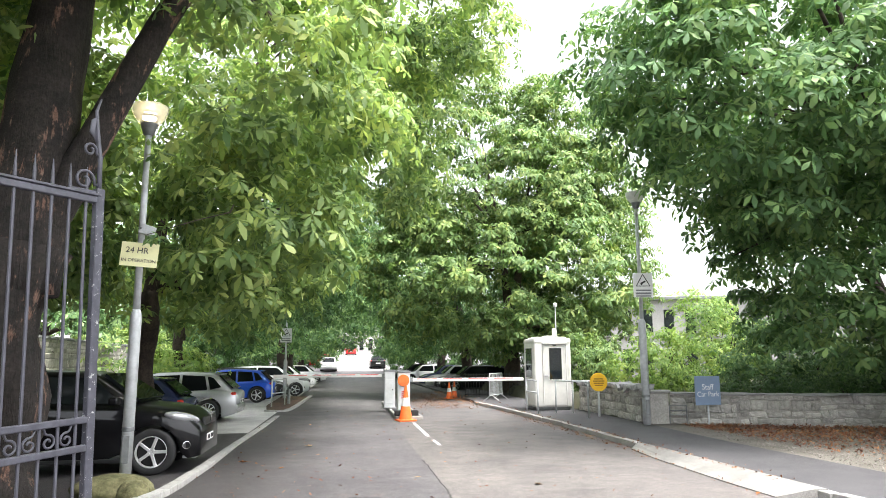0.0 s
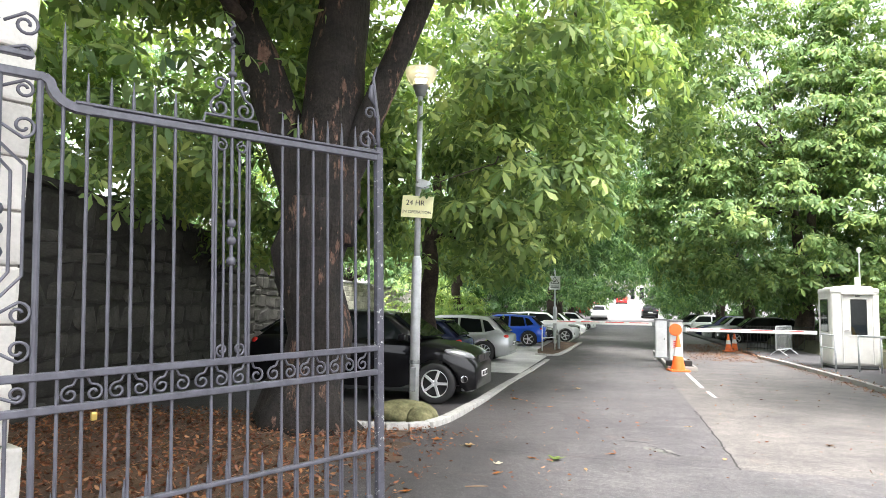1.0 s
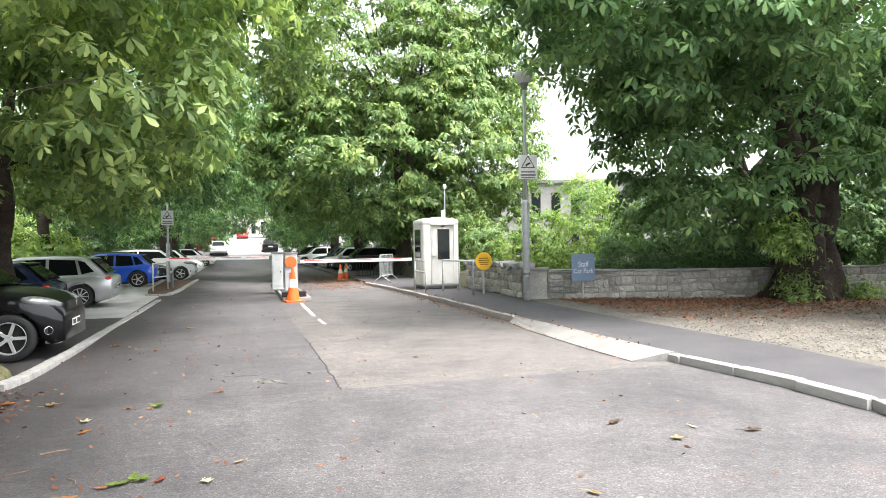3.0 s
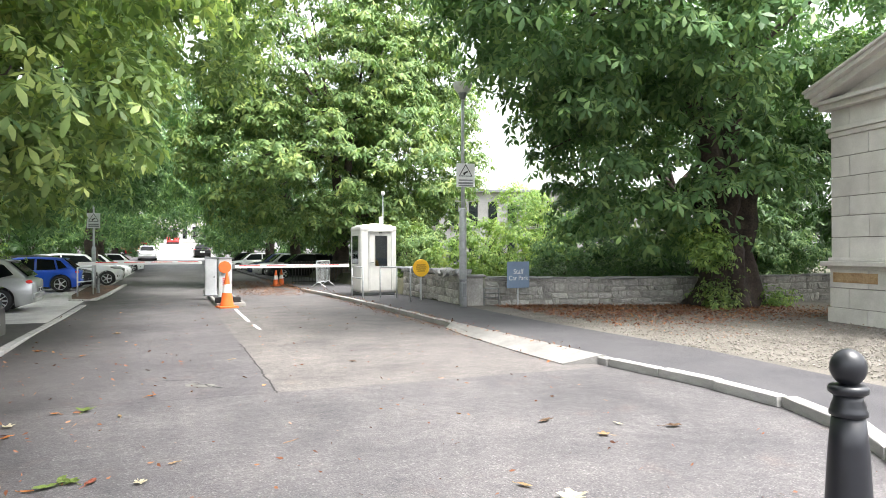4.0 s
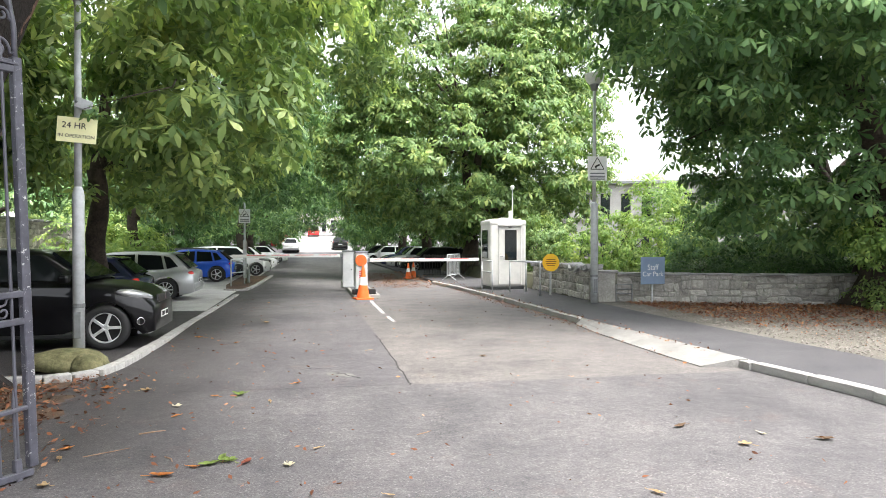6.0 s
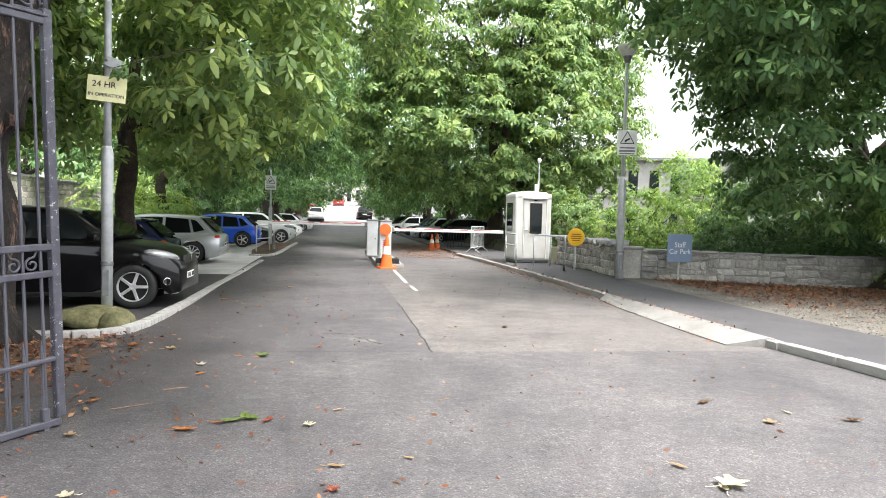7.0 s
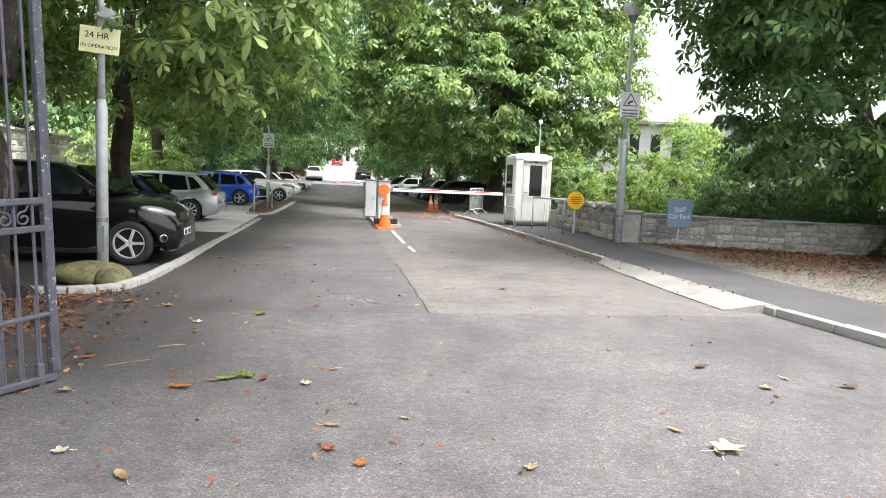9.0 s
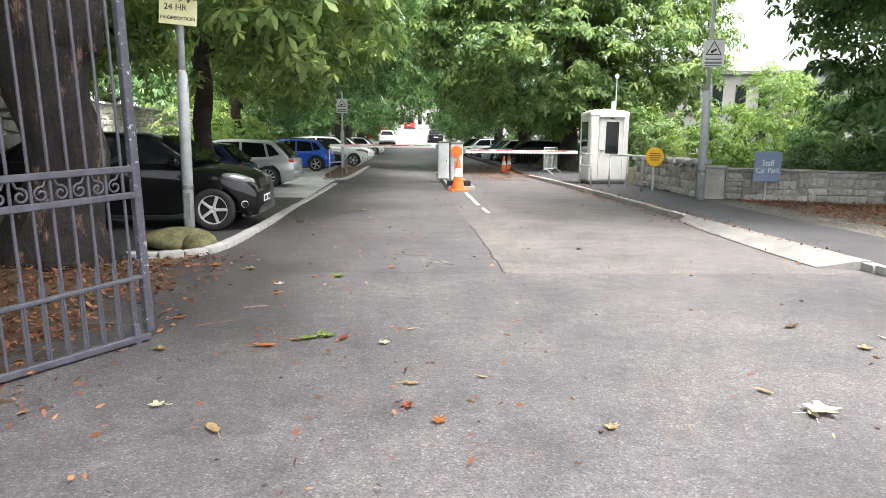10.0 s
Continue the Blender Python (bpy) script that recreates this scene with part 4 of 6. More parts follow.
pillar = ashlar("gate_pillar", pose(-3.56, 3.29, 0, 0, 0, 65.7), "massive pale dressed stone gate pillar", "gate pillar", (-1.5, 0), 1.1,
                [(0, .41, .09), (.41, .77, .06), (.77, 1.14, 0), (1.14, 1.48, 0), (1.48, 1.83, 0), (1.83, 2.16, 0), (2.16, 2.49, 0), (2.49, 2.82, 0), (2.82, 3.15, 0), (3.15, 3.6, 0),
                 (3.6, 3.75, .08), (3.75, 3.95, .16)], M_ASHLAR, 3, length=1.9, worn=.022)

lodge = ashlar("lodge", pose(12.66, 9.96, 0, 0, 0, -100.4), "pale limestone gate lodge with pediment and moulded plinth", "building", (0, 3.8), 4.5,
               [(.05, .42, .05), (.42, .82, .02), (.82, 1.2, .02), (1.42, 1.84, 0), (1.84, 2.27, 0), (2.27, 2.66, 0), (2.66, 3.06, 0), (3.06, 3.47, 0), (3.47, 3.88, 0), (4.08, 4.44, 0)],
               M_ASHLAR, 4, length=.95)
for nm, z, h, proud in (("plinth_moulding", 1.31, .10, .15), ("plinth_fillet", 1.225, .07, .055), ("plinth_fillet", 1.395, .07, .045), ("string_course", 4.03, .09, .07), ("string_course", 3.93, .10, .035),
                        ("cornice", 4.50, .12, .16), ("cornice", 4.60, .08, .24)):
    part(nm, boxed(3.8 + 2 * proud, 4.5 + 2 * proud, h, at(1.9, 2.25, z), .018, 2), M_ASHLAR, lodge)
part("stain", boxed(1.1, .012, .2, at(.62, -.021, 1.03), .004), M_STAINED, lodge, "rust-brown stain on the plinth")
part("tympanum", prism(bmesh.new(), [(0, 4.64), (3.8, 4.64), (1.9, 5.24)], .3, at(0, .2, 0)), M_ASHLAR, lodge)
for side in (-1, 1):
    L = math.hypot(2.12, .62)
    a = math.degrees(math.atan2(.62, 2.12))
    cx = 1.9 + side * 1.06
    for h, off, proud in ((.12, .02, .16), (.09, .125, .30), (.05, .20, .36)):
        part("raking_cornice", boxed(L, .5 + proud * 2, h, at(cx, .1, 4.94 + off, 0, side * a, 0), .014, 2), M_ASHLAR, lodge)
    part("roof_slope", boxed(L, 4.6, .06, at(cx, 2.5, 5.19, 0, side * a, 0), .01), M_COPING, lodge, "grey slate roof")
bm = bmesh.new()
sweep(bm, [(.95, .0, 5.2), (1.0, .0, 5.42), (1.08, 0, 5.55), (1.14, 0, 5.48), (1.16, 0, 5.28)], .018, 6)
part("cable_loop", bm, M_GALVDARK, lodge, smooth=True)

# ---- entrance gate ----
gate = thing("entrance_gate", pose(-3.476, 2.727, .0, 0, 0, 58.5) @ pose(0, 0, -.075, 0, -2.3, 0) @ Matrix.Diagonal((1.020, 1, 1, 1)), "open grey wrought-iron entrance gate leaf with scrollwork", "gate")
GW, STEP = 2.925, .1288
Z_BOT, Z_DOG, Z_LOW, Z_MID, Z_TOP = .055, .458, 1.066, 1.256, 2.805


def iron(name, bm, smooth=False, label=""):
    return part(name, bm, M_IRON, gate, label, smooth)


iron("hinge_stile", boxed(.085, .085, 3.55, at(0, 0, 1.78), .008))
part("free_stile", boxed(.065, .055, 2.86, at(GW - .03, 0, 1.46), .006), M_IRONWORN, gate, "stile with chipped paint")
iron("drop_bolt", boxed(.05, .045, .17, at(GW - .14, .0, .03), .006))
for z, h in ((Z_DOG, .03), (Z_LOW, .045), (Z_MID, .045)):
    iron("rail", boxed(GW - .06, .05, h, at(GW / 2, 0, z), .006))
iron("bottom_rail", boxed(GW - .06, .05, .05, at(GW / 2, 0, .052, 0, 2.3, 0), .006))
u_in = .53
iron("top_rail", boxed(GW - u_in - .16, .05, .05, at((GW + u_in + .16) / 2 - .03, 0, Z_TOP), .006))
iron("top_rail_cap", boxed(GW - u_in - .16, .07, .018, at((GW + u_in + .16) / 2 - .03, 0, Z_TOP + .036), .004))
iron("upper_rail", boxed(u_in - .04, .05, .05, at(u_in / 2, 0, 2.96), .006))
iron("upper_rail", boxed(u_in - .10, .05, .035, at(u_in / 2 - .03, 0, 3.07), .006))
swan = [(u_in - .03, 0, 2.96)] + [(u_in + .15 - .15 * math.cos(a), 0, 2.96 - .15 * math.sin(a)) for a in (.15, .4, .65, .9, 1.15, 1.4)] + [(u_in + .22, 0, Z_TOP)]
iron("swan_neck", sweep(bmesh.new(), swan, .036, 4, 1.0, (0, 1, 0)))

BAR = bmesh.new()
lathe(BAR, [(.011, 0), (.011, 1)], 8)
bar_me = bpy.data.meshes.new("bar")
BAR.to_mesh(bar_me)
BAR.free()
bar_me.materials.append(M_IRON)
SPK = bmesh.new()
lathe(SPK, [(.011, 0), (.012, .03), (.011, .1), (.003, .24), (.001, .25)], 8)
spike_me = bpy.data.meshes.new("spike")
SPK.to_mesh(spike_me)
SPK.free()
spike_me.materials.append(M_IRON)


def iron_bar(u, z0, z1, thick=1.0, name="bar"):
    ob = new(name, bar_me)
    ob.parent = gate
    if z0 == Z_BOT:
        z0 = .111 - .04 * u
    ob.matrix_local = at(u, 0, z0) @ Matrix.Diagonal((thick, thick, z1 - z0, 1))


def iron_spike(u, z, k=1.0):
    ob = new("spike", spike_me)
    ob.parent = gate
    ob.matrix_local = at(u, 0, z) @ Matrix.Diagonal((1, 1, k, 1))


first = .605
for k in range(18):
    u = first + k * STEP
    if k in (6, 8, 10):
        continue
    iron_bar(u, Z_BOT, Z_TOP if k else 3.06)
    if k not in (7, 9):
        iron_spike(u, Z_TOP + .03 if k else 3.05, .8 if k else 1.05)
for u in (.22, .36):
    iron_bar(u, Z_BOT, Z_LOW)
iron_bar(.486, Z_BOT, 2.95, 1.7)
iron_bar(.088, Z_BOT, 2.95, 1.3)
for k in range(21):
    u = .2 + k * STEP
    if u < GW - .06:
        iron_bar(u, Z_BOT, Z_DOG + .02, .85, "dog_bar")
        iron_spike(u, Z_DOG + .01, .55)
mid_u = first + 8 * STEP
# the central ornament: a ringed staff in a pointed frame
iron_bar(mid_u, Z_BOT, Z_TOP + .62, 1.15, "staff")
for du in (-.11, -.055, .055, .11):
    iron_bar(mid_u + du, Z_MID, Z_TOP if abs(du) > .1 else Z_TOP - .12, .9)
for z in (1.93, 2.07, 2.19):
    iron("ball", lathe(bmesh.new(), [(.004, -.034), (.024, -.024), (.034, 0), (.024, .024), (.004, .034)], 12, at(mid_u, 0, z)), True)
for s in (-1, 1):
    iron("scroll", sweep(bmesh.new(), [(mid_u + s * .03, 0, Z_TOP + .36)] + spiral(mid_u + s * .085, Z_TOP + .335, .045, .015, math.pi / 2, s * -.9, 12), .010, 5, 1, (0, 1, 0)), True)
    iron("scroll", sweep(bmesh.new(), [(mid_u + s * .05, 0, Z_TOP + .36), (mid_u + s * .09, 0, Z_TOP + .26)] + spiral(mid_u + s * .09, Z_TOP + .175, .07, .018, math.pi / 2 - s * .7, s * -1.3, 16), .011, 5, 1, (0, 1, 0)), True)
    iron("bracket", sweep(bmesh.new(), [(mid_u, 0, Z_TOP + .115), (mid_u + s * .19, 0, Z_TOP + .115), (mid_u + s * .20, 0, Z_TOP + .06), (mid_u + s * .26, 0, Z_TOP + .045)], .011, 5, 1, (0, 1, 0)))
    iron("scroll", sweep(bmesh.new(), spiral(mid_u + s * .075, Z_TOP - .085, .045, .012, math.pi / 2, s * 1.25, 14), .009, 5, 1, (0, 1, 0)), True)
    iron("scroll", sweep(bmesh.new(), spiral(mid_u + s * .06, Z_MID + .075, .045, .012, -math.pi / 2, s * 1.25, 14), .009, 5, 1, (0, 1, 0)), True)
twist = bmesh.new()
sweep(twist, [(mid_u + .012 * math.cos(i * 1.4), .012 * math.sin(i * 1.4), Z_TOP + .56 + i * .016) for i in range(16)], .012, 5)
iron("twisted_tip", twist, True)
iron("collar", lathe(bmesh.new(), [(.014, 0), (.03, .012), (.03, .03), (.014, .042)], 10, at(mid_u, 0, Z_TOP + .40)), True)
# the scroll frieze between the two middle rails
zc = (Z_LOW + Z_MID) / 2
k = 0
while first + (k + 1) * STEP < GW - .05:
    u = first + k * STEP
    sgn = 1 if k % 2 else -1
    c = u + STEP / 2
    pts = [(c + sgn * -.055, 0, zc + .075), (c + sgn * -.035, 0, zc + .07), (c + sgn * -.02, 0, zc + .035)] + spiral(c + sgn * .0, zc - .022, .052, .014, math.pi / 2 - sgn * -.2, sgn * -1.25, 15)
    iron("frieze_scroll", sweep(bmesh.new(), pts, .0085, 5, 1.0, (0, 1, 0)), True)
    k += 1
# scrollwork panel beside the hinge
pu = .293
iron_bar(pu, Z_LOW - .1, 2.98, 1.3, "staff")
for z in (1.95, 2.08, 2.19):
    iron("ball", lathe(bmesh.new(), [(.004, -.036), (.026, -.026), (.036, 0), (.026, .026), (.004, .036)], 12, at(pu, 0, z)), True)
for s in (-1, 1):
    for z, r, a0, turn in ((1.61, .065, math.pi / 2, 1.2), (1.41, .065, -math.pi / 2, -1.2), (2.66, .065, -math.pi / 2, -1.2), (2.87, .05, math.pi / 2, 1.2), (3.08, .04, math.pi / 2, 1.2), (3.24, .07, math.pi / 2, 1.3),
                           (1.17, .045, -math.pi / 2, -1.2)):
        iron("scroll", sweep(bmesh.new(), [(pu + s * .01, 0, z)] + spiral(pu + s * .115, z, r, .018, a0, -s * turn, 16), .010, 5, 1, (0, 1, 0)), True)
    iron("pointed_frame", sweep(bmesh.new(), [(pu, 0, 2.47), (pu + s * .06, 0, 2.40), (pu + s * .06, 0, 1.84), (pu, 0, 1.76)], .010, 5, 1, (0, 1, 0)))
    iron("pointed_frame", sweep(bmesh.new(), [(pu, 0, 2.56), (pu + s * .125, 0, 2.44), (pu + s * .125, 0, 1.82), (pu, 0, 1.68)], .010, 5, 1, (0, 1, 0)))
iron("pendant", sweep(bmesh.new(), [(pu, 0, Z_LOW - .1), (pu + .012, 0, Z_LOW - .15), (pu - .008, 0, Z_LOW - .20), (pu - .018, 0, Z_LOW - .25)], [.012, .011, .009, .004], 6), True)
# the leafy scroll standing on the free end
e = GW - .03
iron("end_scroll", sweep(bmesh.new(), [(e, 0, Z_TOP), (e, 0, Z_TOP + .30), (e - .03, 0, Z_TOP + .5), (e - .045, 0, Z_TOP + .66), (e - .01, 0, Z_TOP + .76)], [.018, .017, .015, .012, .006], 6, 1, (0, 1, 0)), True)
iron("end_scroll", sweep(bmesh.new(), [(e - .01, 0, Z_TOP + .12)] + spiral(e - .12, Z_TOP + .13, .085, .022, -.3, 1.3, 18), .011, 5, 1, (0, 1, 0)), True)
iron("end_scroll", sweep(bmesh.new(), [(e - .01, 0, Z_TOP + .32)] + spiral(e - .085, Z_TOP + .36, .055, .016, -.3, 1.25, 16), .010, 5, 1, (0, 1, 0)), True)
iron("end_leaf", sweep(bmesh.new(), [(e - .03, 0, Z_TOP + .42), (e - .07, 0, Z_TOP + .50), (e - .06, 0, Z_TOP + .58), (e - .03, 0, Z_TOP + .62)], [.006, .03, .026, .004], 6, .5, (0, 1, 0)), True)
iron("end_bracket", boxed(.24, .03, .02, at(e - .12, 0, Z_TOP + .055), .004))
part("padlock", boxed(.035, .03, .05, at(.79, -.03, Z_LOW - .06), .008, 2), plain_mat("brass", (.55, .40, .12), .3, .9), gate, "small brass padlock")

# plain unseen walls, added behind the camera to cut frontal light and reflections
for k, (x, y, w, rz) in enumerate(((0, -26, 90, 0), (-34, -10, 32, 90), (36, -10, 32, 90))):
    sw = new("wall_unseen" if k == 0 else "wall_unseen_side")
    tagged(sw, "plain unseen wall added behind the camera to hold back light", "wall", kind="structure")
    part("face", boxed(w, .5, 7.5, pose(x, y, 3.7, 0, 0, rz)), M_RUBBLE, sw)
    part("parapet", boxed(w, .7, .3, pose(x, y, 7.6, 0, 0, rz), .03), M_KERB, sw)

# ---- cars ----


def car(m, colour, label, length=4.3, height=1.48, width=1.78, close=False, base=2.6, wheel=.325, suv=False, rim=M_ALLOY, glass=M_CARGLASS, spokes=5, plate=M_SIGNWHITE):
    """A hatchback or tall crossover; its nose points along local x and it stands on z = 0."""
    t = thing("car", m, label, "car")
    W = width / 2
    nose, tail = length / 2, -length / 2
    fx = nose - (.68 if suv else .80)
    rx = fx - base
    clear = .19 if suv else .16
    belt = height * (.68 if suv else .62)
    hood = belt - .03
    R = wheel + .055
    xs = sorted(set([tail, tail + .03, tail + .10, tail + .25, nose - .5, nose - .3, nose - .16, nose - .07, nose - .02, nose]
                    + [fx + R * math.cos(a * math.pi / 12) for a in range(13)] + [rx + R * math.cos(a * math.pi / 12) for a in range(13)]
                    + [rx + R + (fx - rx - 2 * R) * i / 5 for i in range(6)]))

    def section(x):
        f, b = max(0, (x - (nose - .75)) / .75), max(0, ((tail + .55) - x) / .55)
        w = W * (1 - .20 * f ** 2.6 - .10 * b ** 2.4)
        low = clear + .07 * f ** 3 + .10 * b ** 2
        for c in (fx, rx):
            if abs(x - c) < R:
                low = max(low, wheel + math.sqrt(max(0, R * R - (x - c) ** 2)))
        cowl = fx - .38
        if x > cowl:
            s = (x - cowl) / (nose - cowl)
            top = hood - .10 * s - .24 * s ** 5
        else:
            top = belt + .05 * max(0, (cowl - x) / (cowl - tail)) - .10 * b ** 3
        return w, low, top

    bm = bmesh.new()
    rings = []
    for x in xs:
        w, low, top = section(x)
        mid = clear + (top - clear) * .52
        z1, z2, z3 = max(low, clear + .06), max(low + .005, mid), max(low + .01, top - .10)
        half = [(w * .80, low), (w - .02, low + .0), (w, z1 + .002), (w * 1.0, z2), (w - .015, z3), (w - .07, top - .012), (w * .62, top + .022), (0, top + .035)]
        rings.append([bm.verts.new((x, y, z)) for y, z in half] + [bm.verts.new((x, -y, z)) for y, z in half[-2::-1]])
    for a, b in zip(rings, rings[1:]):
        n = len(a)
        for i in range(n):
            bm.faces.new((a[i], a[(i + 1) % n], b[(i + 1) % n], b[i]))
    bm.faces.new(rings[0][::-1])
    bm.faces.new(rings[-1])
    bmesh.ops.recalc_face_normals(bm, faces=bm.faces)
    part("body", bm, colour, t, smooth=True)

    # roof, pillars and glass
    a0, a1 = fx - .30, fx - 1.02
    c0, c1 = tail + .16, tail + (.62 if not suv else .72)
    wl, wh = W - .085, W - .26
    zb = belt - .02
    stations = [(a0, wl, zb + .01), (a0 - .24, wl - .05, zb + (height - zb) * .42), (a1 + .10, wh + .02, height - .07), (a1 - .15, wh, height - .02), ((a1 + c1) / 2, wh, height),
                (c1 + .2, wh - .01, height - .035), (c1, wh - .02, height - .08), ((c0 + c1) / 2, wl - .07, zb + (height - zb) * .5), (c0, wl - .03, zb + .03)]
    bm = bmesh.new()
    rings = []
    for x, wt, z in stations:
        half = [(wl + .01, zb - .05), (wl - (wl - wh) * min(1, (z - zb) / (height - zb)) * .96, max(zb, z - .045)), (wt - .08, z), (wt * .5, z + .016), (0, z + .02)]
        rings.append([bm.verts.new((x, y, q)) for y, q in half] + [bm.verts.new((x, -y, q)) for y, q in half[-2::-1]])
    for a, b in zip(rings, rings[1:]):
        for i in range(len(a) - 1):
            bm.faces.new((a[i], a[i + 1], b[i + 1], b[i]))
    bmesh.ops.recalc_face_normals(bm, faces=bm.faces)
    part("cabin", bm, colour, t, smooth=True)

    def pane(name, pts, thick, normal):
        q = bmesh.new()
        f = [q.verts.new(p) for p in pts]
        g = [q.verts.new(Vector(p) + Vector(normal) * thick) for p in pts]
        q.faces.new(f)
        q.faces.new(g[::-1])
        for i in range(len(f)):
            j = (i + 1) % len(f)
            q.faces.new((f[i], f[j], g[j], g[i]))
        bmesh.ops.recalc_face_normals(q, faces=q.faces)
        part(name, q, glass, t)

    def side_y(z, s, out=.016):
        k = (z - zb) / (height - zb)
        return s * (wl - (wl - wh) * k * .96 + out)
    zt = height - .10
    zl = zb + .035
    mx = (a1 + c1) / 2 + .08
    for s in (-1, 1):
        for pts in ([(a0 - .22, zl), (mx + .03, zl), (mx + .03, zt + .025), (a1 + .05, zt)], [(mx - .05, zl), (c0 + .66, zl + .02), (c1 + .30, zt - .01), (mx - .05, zt + .025)],
                    [(c0 + .58, zl + .03), (c0 + .28, zl + .10), (c1 + .06, zt - .06), (c1 + .23, zt - .02)]):
            pane("side_window", [(x, side_y(z, s), z) for x, z in pts], .012, (0, -s, 0))
    pane("windscreen", [(a0 + .012, -wl + .10, zb + .05), (a0 + .012, wl - .10, zb + .05), (a1 + .16, wh - .08, height - .075), (a1 + .16, -wh + .08, height - .075)], .05, (.5, 0, .8))
    pane("rear_window", [(c0 - .02, -wl + .16, zb + .08), (c0 - .02, wl - .16, zb + .08), (c1 - .06, wh - .10, height - .11), (c1 - .06, -wh + .10, height - .11)], .05, (-.6, 0, .5))

    # wheels
    for wx in (fx, rx):
        for s in (-1, 1):
            tyre = part("wheel", lathe(bmesh.new(), [(wheel * .62, -.10), (wheel * .94, -.105), (wheel, -.08), (wheel, .08), (wheel * .94, .105), (wheel * .70, .108), (wheel * .66, .09)], 28,
                                       at(wx, s * (W - .10), wheel, -90 * s, 0, 0), False), M_RUBBER, t, "black tyre", True)
            rm = at(wx, s * (W - .10), wheel, -90 * s, 0, 0)
            q = lathe(bmesh.new(), [(wheel * .70, .04), (wheel * .715, .10), (wheel * .66, .104), (wheel * .63, .05)], 28, rm, False)
            lathe(q, [(.0, .095), (.05, .095), (.06, .07)], 12, rm, False)
            for k in range(spokes):
                a = 2 * math.pi * k / spokes
                box(q, wheel * .60, .046 if spokes < 7 else .030, .03, rm @ pose(0, 0, 0, 0, 0, math.degrees(a)) @ at(wheel * .36, 0, .075, 0, 6, 0), .006)
            part("rim", q, rim, tyre)
            part("brake", lathe(bmesh.new(), [(.0, .02), (wheel * .6, .02), (wheel * .6, .03)], 20, rm), M_TRIM, tyre)
    # lamps, plates, trim
    for s in (-1, 1):
        q = bmesh.new()
        bmesh.ops.create_uvsphere(q, u_segments=14, v_segments=8, radius=1, matrix=at(nose - .29, s * (W - (.185 if suv else .235)), hood - .19, 0, 12, -s * 34) @ Matrix.Diagonal((.30 if suv else .27, .12, .082 if suv else .065, 1)))
        part("headlight", q, M_LAMPGLASS, t, smooth=True)
        q = bmesh.new()
        bmesh.ops.create_uvsphere(q, u_segments=14, v_segments=8, radius=1, matrix=at(tail + .12, s * (W - .17), belt - .09, 0, 0, s * 30) @ Matrix.Diagonal((.12, .11, .075, 1)))
        part("tail_light", q, M_RED, t, smooth=True)
        part("door_mirror", boxed(.14, .19, .12, at(a0 - .26, s * (W + .05), belt + .05), .035, 2), colour, t, smooth=True)
        for hx in (mx + .14, c0 + .95):
            part("door_handle", boxed(.17, .025, .028, at(hx, s * (W - .002), belt - .12), .008), colour, t)
        part("sill", boxed(base - 2 * R, .05, .07, at((fx + rx) / 2, s * (W - .015), clear + .035), .015), M_TRIM, t)
        fog = at(nose - .19, s * (W - .10), clear + .24, 0, 90, s * 62)
        lens = part("fog_lamp", lathe(bmesh.new(), [(.0, .012), (.05, .012), (.06, .0)], 16, fog), M_TRIM, t)
        part("fog_ring", lathe(bmesh.new(), [(.05, .010), (.054, .022), (.060, .020), (.064, .0)], 16, fog, False), M_CHROME, lens)
        part("door_seam", boxed(.008, .006, belt - clear - .22, at(mx, s * (W - .003), (belt + clear) / 2)), M_TRIM, t)
    part("grille", boxed(.05, width * .50, .14, at(nose - .015, 0, hood - .27), .02, 2), M_TRIM, t)
    part("badge", lathe(bmesh.new(), [(.05, 0), (.055, .012), (.0, .014)], 16, at(nose + .008, 0, hood - .25, 0, 90, 0)), M_CHROME, t)
    part("bumper_grille", boxed(.06, width * .62, .13, at(nose - .03, 0, clear + .17), .02, 2), M_TRIM, t)
    part("front_skirt", boxed(.20, width * .80, .05, at(nose - .16, 0, clear + .055), .02, 2), M_GALV if suv else M_TRIM, t)
    part("rear_bumper", boxed(.10, width * .86, .16, at(tail + .01, 0, clear + .27), .04, 2), colour, t, smooth=True)
    part("rear_skirt", boxed(.10, width * .80, .10, at(tail + .06, 0, clear + .14), .03, 2), M_TRIM, t)
    for px, mat in ((nose + .012, M_SIGNWHITE), (tail - .045, M_SIGNWHITE)):
        pl = part("plate", boxed(.012, .50, .11, at(px, 0, clear + (.30 if px > 0 else .42)), .003), mat, t, "white registration plate")
        for k in range(7 if close else 0):
            if k != 3:
                part("plate_bar", boxed(.004, .042, .07, at(px + (.008 if px > 0 else -.008), -.20 + k * .066, clear + (.30 if px > 0 else .42))), M_INK, pl)
    part("wiper", boxed(.02, .34, .015, at(c0 - .03, .05, zb + .16, 0, 0, 0), .004), M_TRIM, t)
    part("roof_spoiler", boxed(.20, width * .56, .025, at(c1 - .03, 0, height - .055, 0, -8, 0), .01), colour, t)
    return t


def park(nose_x, near_y, facing_out, colour, label, length=4.3, width=1.78, **kw):
    """A car in a bay left of the drive, square to it."""
    if facing_out:
        return car(pose(nose_x - length / 2, near_y + width / 2, rise(0, near_y), 0, 0, 0), colour, label, length, width=width, **kw)
    return car(pose(nose_x - length / 2, near_y + width / 2, rise(0, near_y), 0, 0, 180), colour, label, length, width=width, **kw)


park(-2.43, 11.25, True, P_BLACK, "shiny black crossover parked nose to the drive", 4.26, 1.81, height=1.56, base=2.65, wheel=.345, suv=True, rim=M_ALLOY, close=True)
